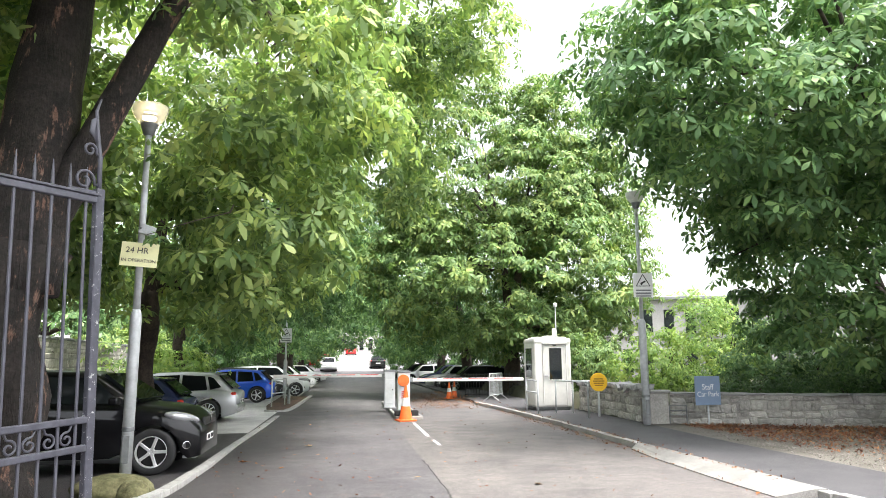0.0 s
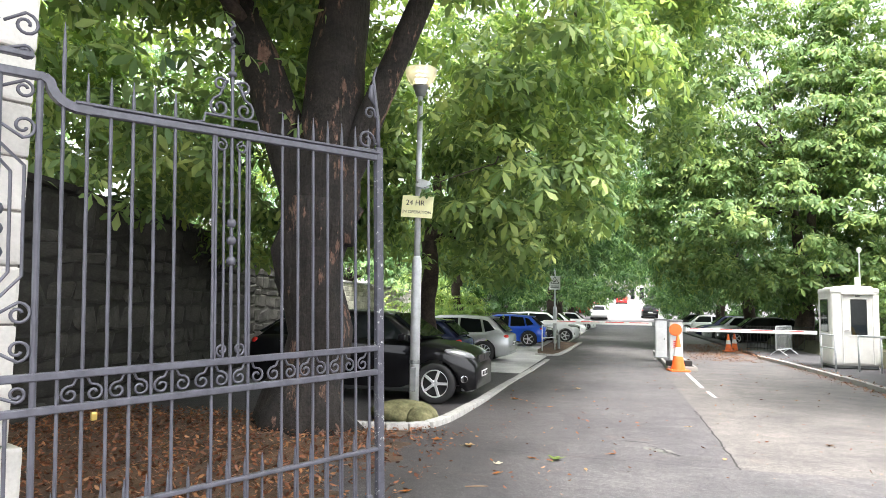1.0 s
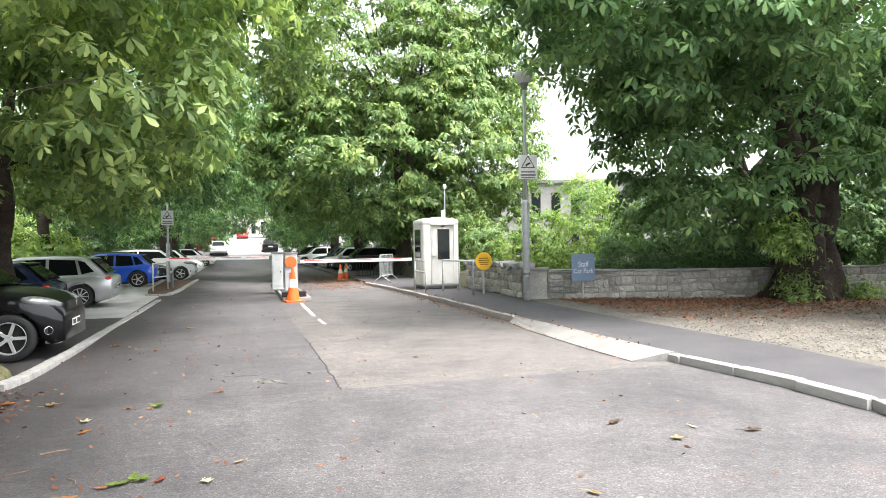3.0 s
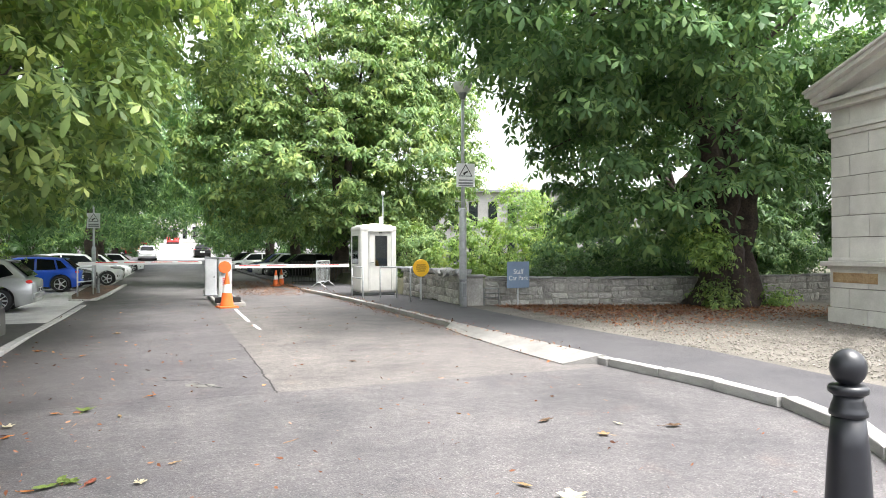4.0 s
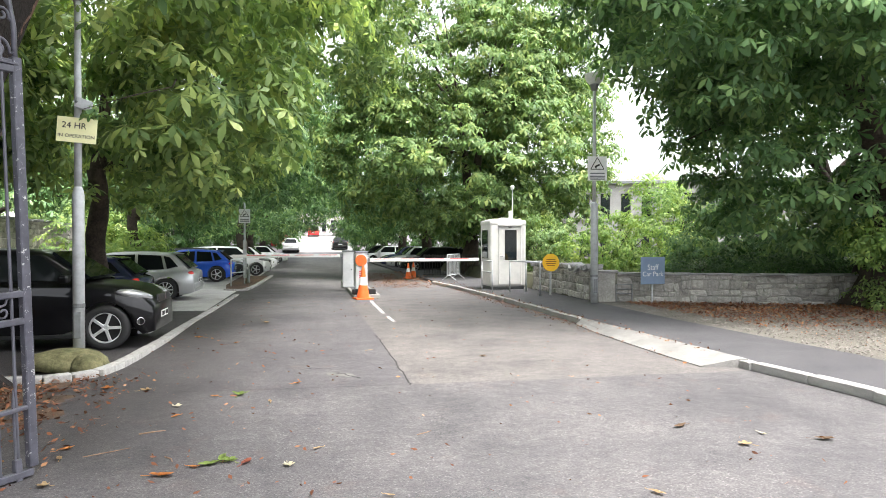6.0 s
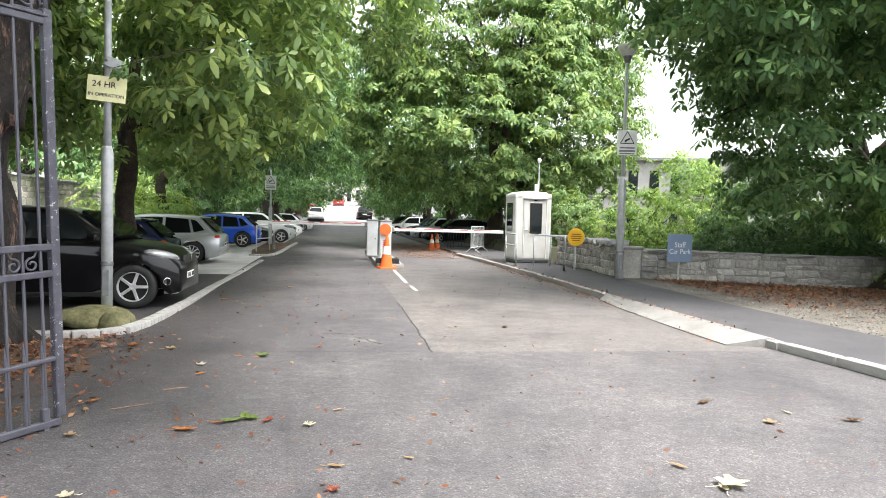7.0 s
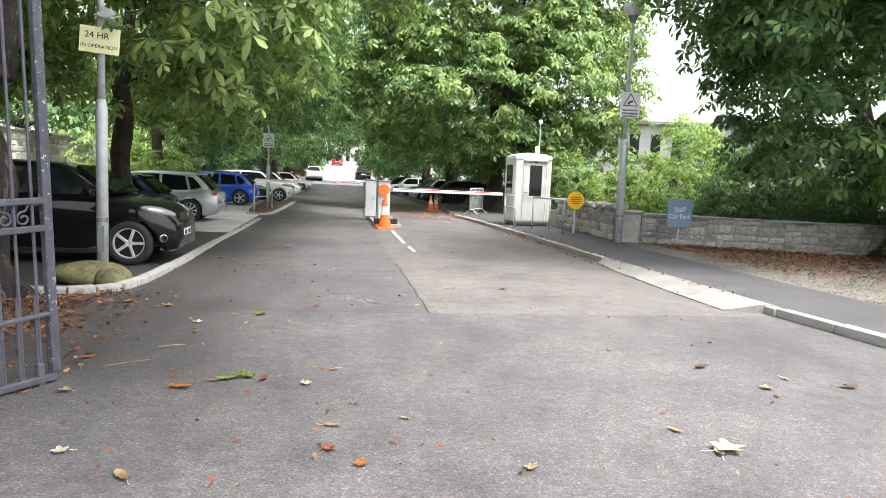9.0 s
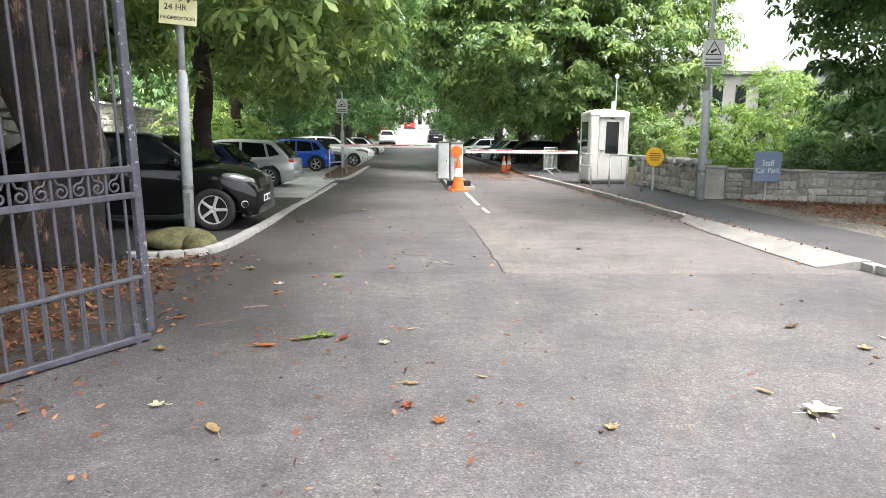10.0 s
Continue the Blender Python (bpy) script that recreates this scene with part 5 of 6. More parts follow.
park(-7.5, 19.6, True, P_SILVER, "silver-grey car parked by the boundary wall", 4.2, 1.78, height=1.58, suv=True)
park(-4.0, 17.2, False, P_NAVY, "dark navy hatchback parked with its tail to the drive", 4.1, 1.74, height=1.36, close=True)
park(-3.28, 20.45, False, P_SILVER, "silver hatchback parked with its tail to the drive", 4.22, 1.76, height=1.42, base=2.64, wheel=.33, spokes=10, close=True)
park(-3.28, 30.4, False, P_BLUE, "bright blue hatchback parked with its tail to the drive", 4.12, 1.76, height=1.40, base=2.66, wheel=.33, close=True)
park(-3.0, 33.2, True, P_BLACK, "black car parked beside the blue hatchback", 4.3, 1.76, height=1.45)
park(-2.05, 36, True, P_WHITE, "white car parked nose to the drive", 4.4, 1.78, height=1.52, suv=True, base=2.65)
park(-2.3, 41, True, P_SILVER, "silver car in the shade of the trees", 4.3, 1.78, height=1.46)
park(-2.2, 47, True, P_WHITE, "white car far down the drive", 4.3, 1.78, height=1.46)
park(-1.5, 84, False, P_RED, "red car far down the drive", 4.2, 1.75, height=1.45)
park(-1.9, 60, True, P_WHITE, "white car far down the drive", 4.3, 1.78, height=1.46)
for x, y, a, c, lab in ((7.4, 40, 180, P_BLACK, "dark car parked under the trees"), (7.2, 45, 180, P_SILVER, "silver car parked under the trees"), (7.2, 49, 180, P_NAVY, "dark car parked under the trees"),
                        (6.6, 58, 180, P_WHITE, "white car parked under the trees"), (6.4, 63, 180, P_BLACK, "black car parked under the trees"), (3.4, 80, 90, P_BLACK, "black car at the far end of the drive"),
                        (.6, 114, 90, P_RED, "red car parked at the far end of the drive"), (-2.0, 76, 90, P_WHITE, "white car at the far end of the drive")):
    car(pose(x, y, rise(x, y), 0, 0, a), c, lab, 4.3, 1.46)
# ---- boulder, lamps and signs ----
bm = bmesh.new()
bmesh.ops.create_icosphere(bm, subdivisions=4, radius=1)
for v in bm.verts:
    k = 1 + .16 * noise.noise(v.co * 1.3) + .06 * noise.noise(v.co * 4) + .02 * noise.noise(v.co * 11)
    v.co = Vector((v.co.x * .52 * k, v.co.y * .36 * k, max(-.3, v.co.z) * .20 * k + .05))
bd = part("boulder", bm, M_MOSS, smooth=True)
bd.matrix_world = pose(-3.10, 9.62, .03, 0, 0, 4)
tagged(bd, "mossy rounded boulder at the foot of the lamp post", "boulder")
bm = bmesh.new()
bmesh.ops.create_icosphere(bm, subdivisions=4, radius=1)
for v in bm.verts:
    k = 1 + .14 * noise.noise(v.co * 1.7 + Vector((5, 0, 0))) + .05 * noise.noise(v.co * 5)
    v.co = Vector((v.co.x * .19 * k, v.co.y * .2 * k, max(-.3, v.co.z) * .18 * k + .04))
bd = part("boulder", bm, M_MOSS, smooth=True)
bd.matrix_world = pose(-2.80, 9.36, .02, 0, 0, 30)
tagged(bd, "smaller mossy stone leaning on the boulder", "boulder")

M_BOWL = plain_mat("frosted_lamp_glass", (.86, .86, .83), .2)
M_BOWL.node_tree.nodes["Principled BSDF"].inputs["Alpha"].default_value = .38
M_BOWLW = plain_mat("milky_lamp_glass", (.85, .85, .83), .25)
M_BOWLW.node_tree.nodes["Principled BSDF"].inputs["Alpha"].default_value = .75
M_BULB = lit_mat("warm_lamp_bulb", (1.0, .80, .45), 5)
M_DEAD = plain_mat("unlit_lamp_bulb", (.75, .74, .70), .3)


def lamp_post(x, y, joint, top, wide, lit, label):
    t = thing("street_lamp", pose(x, y, 0), label, "street lamp")
    part("base_section", lathe(bmesh.new(), [(wide * .5, -.05), (wide * .5, joint - .06), (wide * .44, joint), (.05, joint + .05)], 20), M_GALV, t, smooth=True)
    part("collar", lathe(bmesh.new(), [(wide * .5, .78), (wide * .53, .79), (wide * .53, .83), (wide * .5, .84)], 20), M_GALVDARK, t)
    part("pole", lathe(bmesh.new(), [(.05, joint), (.042, top)], 16), M_GALV, t, smooth=True)
    part("neck", lathe(bmesh.new(), [(.06, top - .02), (.075, top), (.11, top + .12), (.13, top + .16)], 20), M_GALVDARK, t, smooth=True)
    bowl = part("bowl", lathe(bmesh.new(), [(.13, top + .15), (.21, top + .24), (.25, top + .34), (.25, top + .40)], 24, closed=False), M_BOWL if lit else M_BOWLW, t, "clear glass bowl", True)
    bowl.visible_shadow = False
    part("bulb", lathe(bmesh.new(), [(.02, top + .17), (.085, top + .22), (.10, top + .29), (.07, top + .35), (.01, top + .37)], 16), M_BULB if lit else M_DEAD, t, "glowing warm lamp" if lit else "unlit lamp", True)
    for k in range(3):
        part("louvre", lathe(bmesh.new(), [(.14, top + .235 + k * .055), (.19 + k * .015, top + .25 + k * .055), (.19 + k * .015, top + .256 + k * .055), (.14, top + .241 + k * .055)], 24, closed=False), M_GALV, t)
    part("cap", lathe(bmesh.new(), [(.245, top + .395), (.26, top + .405), (.25, top + .42), (.12, top + .455), (.0, top + .46)], 24), M_BOWL if lit else M_BOWLW, t, smooth=True)
    part("access_door", boxed(.09, .01, .36, at(0, -wide * .5, .55), .004), M_GALVDARK, t)
    return t


lamp_post(-3.08, 9.95, 2.37, 4.95, .15, True, "tall grey steel street lamp with a lit glass head")
lamp_post(7.25, 16.48, 2.68, 5.62, .19, False, "tall grey steel street lamp with an unlit glass head")
cctv_post = thing("sign_post", pose(-3.0, 33.0, 0), "grey steel post with a small white camera sign", "post")
part("pole", lathe(bmesh.new(), [(.085, -.05), (.085, 1.75), (.045, 1.85), (.042, 4.6)], 14), M_GALV, cctv_post, smooth=True)


def plate(name, m, w, h, material, label, border=None):
    t = thing(name, m, label, "sign")
    part("panel", boxed(w, .006, h, Matrix(), .002), material, t)
    for z in (-h * .3, h * .3):
        part("bracket", boxed(.12, .05, .025, at(0, .03, z), .004), M_GALVDARK, t)
    return t


def bars(t, rows, material, y=-.006):
    for x, z, w, h in rows:
        part("print_bar", boxed(w, .003, h, at(x, y, z)), material, t)


def pictogram(t, cx, cz, r):
    """A warning triangle with a camera in it."""
    q = bmesh.new()
    tri = [(cx + r * math.sin(a), cz + r * math.cos(a)) for a in (0, 2 * math.pi / 3, 4 * math.pi / 3)]
    for (ax, az), (bx, bz) in zip(tri, tri[1:] + tri[:1]):
        ln = math.hypot(bx - ax, bz - az)
        box(q, ln, .003, r * .10, at((ax + bx) / 2, -.006, (az + bz) / 2, 0, -math.degrees(math.atan2(bz - az, bx - ax)), 0))
    box(q, r * .70, .003, r * .22, at(cx, -.006, cz - .05 * r, 0, -28, 0))
    box(q, r * .20, .003, r * .30, at(cx - r * .2, -.006, cz - r * .22))
    part("camera_symbol", q, M_INK, t)


ys = plate("camera_notice", pose(-3.06, 9.84, 3.17, 0, 4, 4), .49, .335, M_SIGNYELLOW, "pale yellow notice board fixed to the lamp post")
lettering("24 HR", .115, at(-.035, -.006, .055, 90, 0, 0), M_INK, ys, "black capital letters")
lettering("IN OPERATION", .066, at(0, -.006, -.085, 90, 0, 0), M_INK, ys, "black capital letters")
cc = plate("camera_notice", pose(7.27, 16.34, 3.58, 0, 0, -8), .50, .62, M_SIGNWHITE, "white camera warning sign on the lamp post")
pictogram(cc, 0, .08, .20)
bars(cc, [(0, -.13, .38, .035), (0, -.21, .40, .05), (0, -.275, .38, .035)], M_GALVDARK)
c2 = plate("camera_notice", pose(-3.0, 32.9, 2.95, 0, 0, 0), .52, .66, M_SIGNWHITE, "white camera warning sign on a grey post")
pictogram(c2, 0, .08, .22)
bars(c2, [(0, -.16, .40, .04), (0, -.24, .42, .05)], M_GALVDARK)
box_cam = thing("junction_box", pose(-2.98, 9.86, 3.52, 0, 18, 0), "small grey metal box clipped to the lamp post", "box")
part("body", boxed(.20, .09, .14, Matrix(), .015, 2), M_GALV, box_cam)
part("strap", boxed(.03, .16, .03, at(-.08, .03, 0), .004), M_GALVDARK, box_cam)

st = thing("parking_sign", pose(8.52, 15.8, .1, 0, 0, 8), "slate-blue sign on a thin steel post before the wall", "sign")
part("post", lathe(bmesh.new(), [(.022, -.05), (.022, .62)], 12), M_GALV, st)
part("panel", boxed(.72, .012, .69, at(0, -.02, .86), .004), M_SIGNBLUE, st)
lettering("Staff", .19, at(0, -.03, .94, 90, 0, 0), M_SIGNWHITE, st, "white words")
lettering("Car Park", .172, at(0, -.03, .77, 90, 0, 0), M_SIGNWHITE, st, "white words")

ds = thing("round_sign", pose(7.05, 19.2, .1, 0, 0, 0), "round amber sign on a steel post beside the kiosk", "sign")
part("post", lathe(bmesh.new(), [(.03, -.05), (.03, .78)], 12), M_GALV, ds)
part("disc", lathe(bmesh.new(), [(.0, 0), (.255, 0), (.265, .008), (.255, .016), (0, .016)], 36, at(0, -.03, .98, 90, 0, 0)), M_DISC, ds, smooth=False)
bars(ds, [(0, .09 + .98, .28, .03), (0, .03 + .98, .34, .03), (0, -.03 + .98, .30, .03), (0, -.09 + .98, .24, .03)], M_AMBERINK, -.05)

# ---- kiosk, railings and barrier ----
kiosk = thing("security_kiosk", pose(6.53, 22.5, .12, 0, 0, 0) @ Matrix.Diagonal((1.0, .92, 1.04, 1)), "white moulded plastic security kiosk with a windowed door", "kiosk")
part("plinth", boxed(1.16, 1.3, .10, at(0, 0, .05), .02), M_GALVDARK, kiosk)
part("shell", boxed(1.26, 1.42, 2.10, at(0, 0, 1.13), .10, 4), M_WHITE, kiosk, smooth=True)
part("roof", boxed(1.29, 1.45, .20, at(0, 0, 2.13), .085, 2), M_WHITE, kiosk)
part("roof_cap", boxed(1.02, 1.16, .07, at(0, 0, 2.235), .033, 1), M_WHITE, kiosk)
part("roof_vent", boxed(.36, .36, .06, at(.06, 0, 2.29), .025, 2), M_WHITE, kiosk)
door = part("door", boxed(.74, .03, 1.86, at(.06, -.715, 1.08), .012, 2), M_WHITE, kiosk)
part("pane", boxed(.42, .02, .98, at(.08, -.728, 1.42), .006), M_PANE, door, "dark door window")
for w, h, x, z in ((.48, .03, .08, 1.925), (.48, .03, .08, .915), (.03, 1.0, -.145, 1.42), (.03, 1.0, .305, 1.42)):
    part("glazing_bead", boxed(w, .03, h, at(x, -.732, z), .006), M_WHITE, door)
part("handle", boxed(.11, .05, .022, at(-.24, -.75, 1.05), .008), M_GALVDARK, door)
for x in (-.33, .45):
    part("door_frame", boxed(.035, .04, 1.94, at(x, -.718, 1.1), .01), M_WHITE, kiosk)
part("door_hood", boxed(.84, .09, .04, at(.06, -.74, 2.06), .015, 2), M_WHITE, kiosk)
part("lamp", boxed(.12, .03, .03, at(.06, -.735, 2.00), .01), M_TRIM, kiosk)
part("side_window", boxed(.02, .80, .92, at(-.632, 0, 1.45), .02, 2), M_PANE, kiosk, "dark side window")
part("window_frame", boxed(.03, .90, .04, at(-.635, 0, 1.93), .01), M_WHITE, kiosk)
part("window_frame", boxed(.03, .90, .04, at(-.635, 0, .97), .01), M_WHITE, kiosk)
mast = thing("camera_mast", pose(7.0, 22.9, 2.45), "thin mast with a small camera on the kiosk", "mast")
part("pole", lathe(bmesh.new(), [(.022, -.1), (.018, 1.12)], 10), M_GALV, mast)
part("dome", lathe(bmesh.new(), [(.015, 1.08), (.06, 1.12), (.07, 1.2), (.045, 1.24), (0, 1.25)], 14), M_WHITE, mast, smooth=True)
part("box", boxed(.13, .10, .26, at(-.08, -.02, .22), .02, 2), M_WHITE, mast)


def hoop(x0, y0, x1, y1, h, label, rails=(), ground=.11):
    t = thing("railing", pose(0, 0, ground), label, "railing")
    q = lathe(bmesh.new(), [(.026, -.05), (.026, h)], 12, at(x0, y0, 0))
    part("post", q, M_GALV, t, smooth=True)
    part("post", lathe(bmesh.new(), [(.026, -.05), (.026, h)], 12, at(x1, y1, 0)), M_GALV, t, smooth=True)
    for z in (h,) + tuple(rails):
        part("rail", sweep(bmesh.new(), [(x0, y0, z), (x1, y1, z)], .024, 10), M_GALV, t, smooth=True)
    return t


hoop(5.66, 22.0, 5.64, 20.6, .98, "galvanised tubular railing beside the footpath", (.62,))
hoop(6.30, 20.9, 6.62, 18.9, .98, "galvanised tubular hoop before the kiosk door")
hoop(6.62, 18.9, 6.75, 20.6, .98, "galvanised tubular hoop before the kiosk door")
hoop(-2.92, 26.6, -2.55, 27.9, 1.0, "galvanised tubular hoop at the end of the exit barrier", (.5,), .04)
bm = lathe(bmesh.new(), [(.06, -.05), (.06, .55), (.03, .6)], 12, at(-2.45, 28.6, .04))
tagged(part("stub_post", bm, M_GALVDARK), "short grey steel post at the kerb", "post")

island = thing("barrier_island", Matrix(), "raised concrete traffic island between the lanes", "island")
part("kerb_edge", boxed(.80, 8.2, .13, at(1.68, 24.4, .055), .03, 2), M_KERB, island)
part("fill", boxed(.62, 7.9, .02, at(1.68, 24.4, .125), .006), M_PAVE, island)


def barrier(x, y, sign, reach, label, disc, high):
    """A lift barrier: cabinet, pivot head and a striped boom that lies across the lane."""
    t = thing("lift_barrier", pose(x, y, .13), label, "barrier")
    part("cabinet", boxed(.36, .42, 1.24, at(0, 0, .62), .02, 2), M_CABINET, t)
    part("top", boxed(.40, .46, .06, at(0, 0, 1.26), .02, 2), M_GALVDARK, t)
    part("base_plate", boxed(.46, .52, .03, at(0, 0, .015), .006), M_GALVDARK, t)
    part("cabinet_door", boxed(.28, .012, .80, at(0, -.214, .56), .004), M_CABINET, t)
    part("lock", boxed(.03, .02, .05, at(.10, -.222, .62), .005), M_TRIM, t)
    part("pivot", boxed(.16, .16, .16, at(sign * .20, -.10, high), .02), M_GALVDARK, t)
    boom = part("boom", boxed(reach, .05, .10, at(sign * (reach / 2 + .2), -.14, high), .012, 2), M_BAND, t, "white boom with red marks")
    k = 0
    s = .5
    while s < reach - .3:
        part("red_mark", boxed(.62, .056, .022, at(sign * (s + .2), -.14, high + .03), .003), M_RED, boom)
        s += .80
    if disc:
        part("disc", lathe(bmesh.new(), [(0, 0), (.17, 0), (.18, .01), (.17, .02), (0, .02)], 28, at(-.02, -.25, 1.0, 90, 0, 0)), M_ORANGE, t, "orange disc")
        q = bmesh.new()
        for z in (.66, .60, .54, .48):
            box(q, .16, .004, .03, at(0, -.224, z))
        part("notice", q, M_RED, t, "small red and white notice")
    return t


barrier(1.57, 21.2, 1, 3.55, "grey barrier cabinet with a lowered white boom and orange disc", True, 1.01)
barrier(1.31, 23.9, -1, 3.7, "grey barrier cabinet with a lowered white boom", False, 1.10)


def cone(x, y, z, h, label, lean=0.0):
    t = thing("traffic_cone", pose(x, y, z, lean, 0, 12), label, "traffic cone", "orange traffic cones")
    w = h * .52
    part("foot", boxed(w, w, .05, at(0, 0, .025), .012, 2), M_ORANGE, t)
    rb = h * .20
    r = lambda k: rb + (.028 - rb) * k
    for k0, k1, m, nm in ((.04, .42, M_ORANGE, "skirt"), (.42, .66, M_BAND, "reflective_band"), (.66, 1.0, M_ORANGE, "tip")):
        part(nm, lathe(bmesh.new(), [(r(k0) + (.004 if m is M_BAND else 0), k0 * h), (r(k1) + (.004 if m is M_BAND else 0), k1 * h)], 24), m, t, smooth=False)
    return t


cone(1.55, 20.15, 0, 1.0, "tall orange traffic cone with a white band before the island")
cone(4.55, 31.6, 0, .75, "orange traffic cone with a white band beside the lane")
cone(4.95, 32.6, 0, .75, "orange traffic cone with a white band beside the lane")
for x in (1.36, 1.84):
    tagged(part("weight_block", boxed(.22, .26, .16, at(x, 20.5, .20), .03, 2), M_RUBBER), "dark rubber weight block on the traffic island", "weight")

cb = thing("crowd_barrier", pose(6.1, 28.6, .11, 0, 0, 62), "galvanised steel crowd control barrier", "barrier")
part("outline", sweep(bmesh.new(), [(-1, 0, .2), (-1, 0, 1.0), (-.94, 0, 1.08), (.94, 0, 1.08), (1, 0, 1.0), (1, 0, .2), (-1, 0, .2)], .019, 8), M_GALV, cb, smooth=True)
for k in range(15):
    part("upright", lathe(bmesh.new(), [(.008, .2), (.008, 1.08)], 6, at(-.88 + k * .126, 0, 0)), M_GALV, cb)
for x in (-.7, .7):
    part("foot", sweep(bmesh.new(), [(x, -.3, .0), (x, 0, .22), (x, .3, .0)], .017, 6), M_GALV, cb)

cab = thing("service_cabinet", pose(7.62, 16.75, .1, 0, 0, -20), "pale grey service box against the end of the wall", "cabinet")
part("body", boxed(.62, .40, .78, at(0, .1, .39), .02, 2), M_RUBBLE, cab)
part("lid", boxed(.74, .52, .06, at(0, .1, .81), .015, 2), M_KERB, cab)
rack = thing("bike_stand", pose(8.02, 16.35, .1, 0, 0, -20), "small dark tubular metal stand beside the wall", "stand")
part("hoop", sweep(bmesh.new(), [(-.2, 0, -.03), (-.2, 0, .48), (.2, 0, .48), (.2, 0, -.03)], .018, 8), M_GALVDARK, rack)
part("bar", sweep(bmesh.new(), [(-.2, 0, .25), (.2, 0, .25)], .014, 8), M_GALVDARK, rack)
part("bar", sweep(bmesh.new(), [(-.2, 0, .36), (.2, 0, .36)], .014, 8), M_GALVDARK, rack)

# railings under the trees beyond the kiosk
fence = thing("dark_railing", Matrix(), "dark metal railing in the shade beyond the kiosk", "fence")
for k in range(26):
    part("upright", lathe(bmesh.new(), [(.012, .1), (.012, 1.15)], 6, at(5.3 + k * .13, 31.5, 0)), M_TRIM, fence)
for z in (.2, 1.1):
    part("rail", boxed(3.4, .03, .04, at(6.95, 31.5, z)), M_TRIM, fence)

# ---- bollard ----
bol = thing("bollard", pose(2.81, 2.15, 0) @ Matrix.Diagonal((.9, .9, 1, 1)), "black cast-iron bollard with a ball top", "bollard")
part("shaft", lathe(bmesh.new(), [(.135, 0), (.135, .12), (.118, .15), (.118, .30), (.110, .34), (.104, .50), (.090, .72), (.074, .86)], 28), M_IRONBLACK, bol, smooth=True)
part("ring", lathe(bmesh.new(), [(.074, .85), (.086, .855), (.086, .875), (.078, .885), (.078, .90), (.068, .92), (.066, .945)], 28), M_IRONBLACK, bol, smooth=True)
part("ring", lathe(bmesh.new(), [(.066, .94), (.090, .955), (.092, .972), (.086, .985), (.060, .99)], 28), M_IRONBLACK, bol, smooth=True)
part("ball", lathe(bmesh.new(), [(.035, .985)] + [(.083 * math.cos(a), 1.065 + .083 * math.sin(a)) for a in (-1.1, -.8, -.5, -.2, .1, .4, .7, 1.0, 1.25, 1.45)] + [(.003, 1.149)], 28), M_IRONBLACK, bol, smooth=True)

# ---- far buildings ----


def far_block(x, y, z, w, d, h, label, wall, bands, seed):
    t = thing("far_building", pose(x, y, z, 0, 0, -20), label, "building")
    part("wall", boxed(w, d, h, at(0, 0, h / 2)), wall, t)
    part("roof", boxed(w + .6, d + .6, .3, at(0, 0, h + .1), .05), M_GALVDARK, t)
    for k in range(bands):
        zz = 1.6 + k * 2.9
        if zz + 1.2 > h:
            break
        n = int(w / 1.5)
        for i in range(n):
            wn_ = part("window", boxed(.7, .12, 1.9, at(-w / 2 + (i + .5) * w / n, -d / 2, zz), .03), M_PANE, t)
            part("sill", boxed(.9, .2, .08, at(-w / 2 + (i + .5) * w / n, -d / 2 - .05, zz - 1.0)), M_KERB, wn_)
    return t


far_block(30, 52, 0, 26, 12, 6.2, "pale modern building beyond the trees", M_RENDER, 2, 1)
far_block(1.5, 122, 3.1, 16, 8, 4.2, "pale low building at the far end of the drive", M_ASHLAR, 1, 3)
far_block(-38, 66, 2, 22, 12, 8, "pale rendered building beyond the boundary wall", M_ASHLAR, 2, 2)

# ---- leaves and twigs on the ground ----


def leaf_shape(size, seed, lobes):
    """One curled fallen leaf: lobed or a plain blade."""
    rnd = random.Random(seed)
    q = bmesh.new()
    out = []
    n = 18
    for i in range(n):
        a = 2 * math.pi * i / n
        r = (.45 + .55 * abs(math.cos(a * lobes / 2 + .3))) if lobes else (1.0 if i in (0, n // 2) else .0) * 0 + 1 / math.sqrt((math.cos(a)) ** 2 + (math.sin(a) / .36) ** 2)
        r *= rnd.uniform(.85, 1.1)
        x, y = size * r * math.cos(a), size * r * math.sin(a)
        out.append(q.verts.new((x, y, .006 + size * (.28 * abs(y / size) + .14 * (x / size) ** 2 + rnd.uniform(0, .10)))))
    c = q.verts.new((0, 0, .006))
    for i in range(n):
        q.faces.new((c, out[i], out[(i + 1) % n]))
    bmesh.ops.solidify(q, geom=list(q.faces), thickness=.0015)
    sweep(q, [(-size * .9, 0, .012), (-size * 1.35, size * .1, .008), (-size * 1.7, size * .12, .012)], .0025, 4)
    return q


O, T, C, R_, B, G = M_DRYORANGE, M_DRYTAN, M_DRYPALE, M_DRYRED, M_DRYBROWN, M_FRESH
WORD = {O: "curled orange dead leaf", T: "tan dead leaf", C: "pale cream dead leaf", R_: "small red dead leaf", B: "dark brown dead leaf", G: "fresh green fallen leaf"}
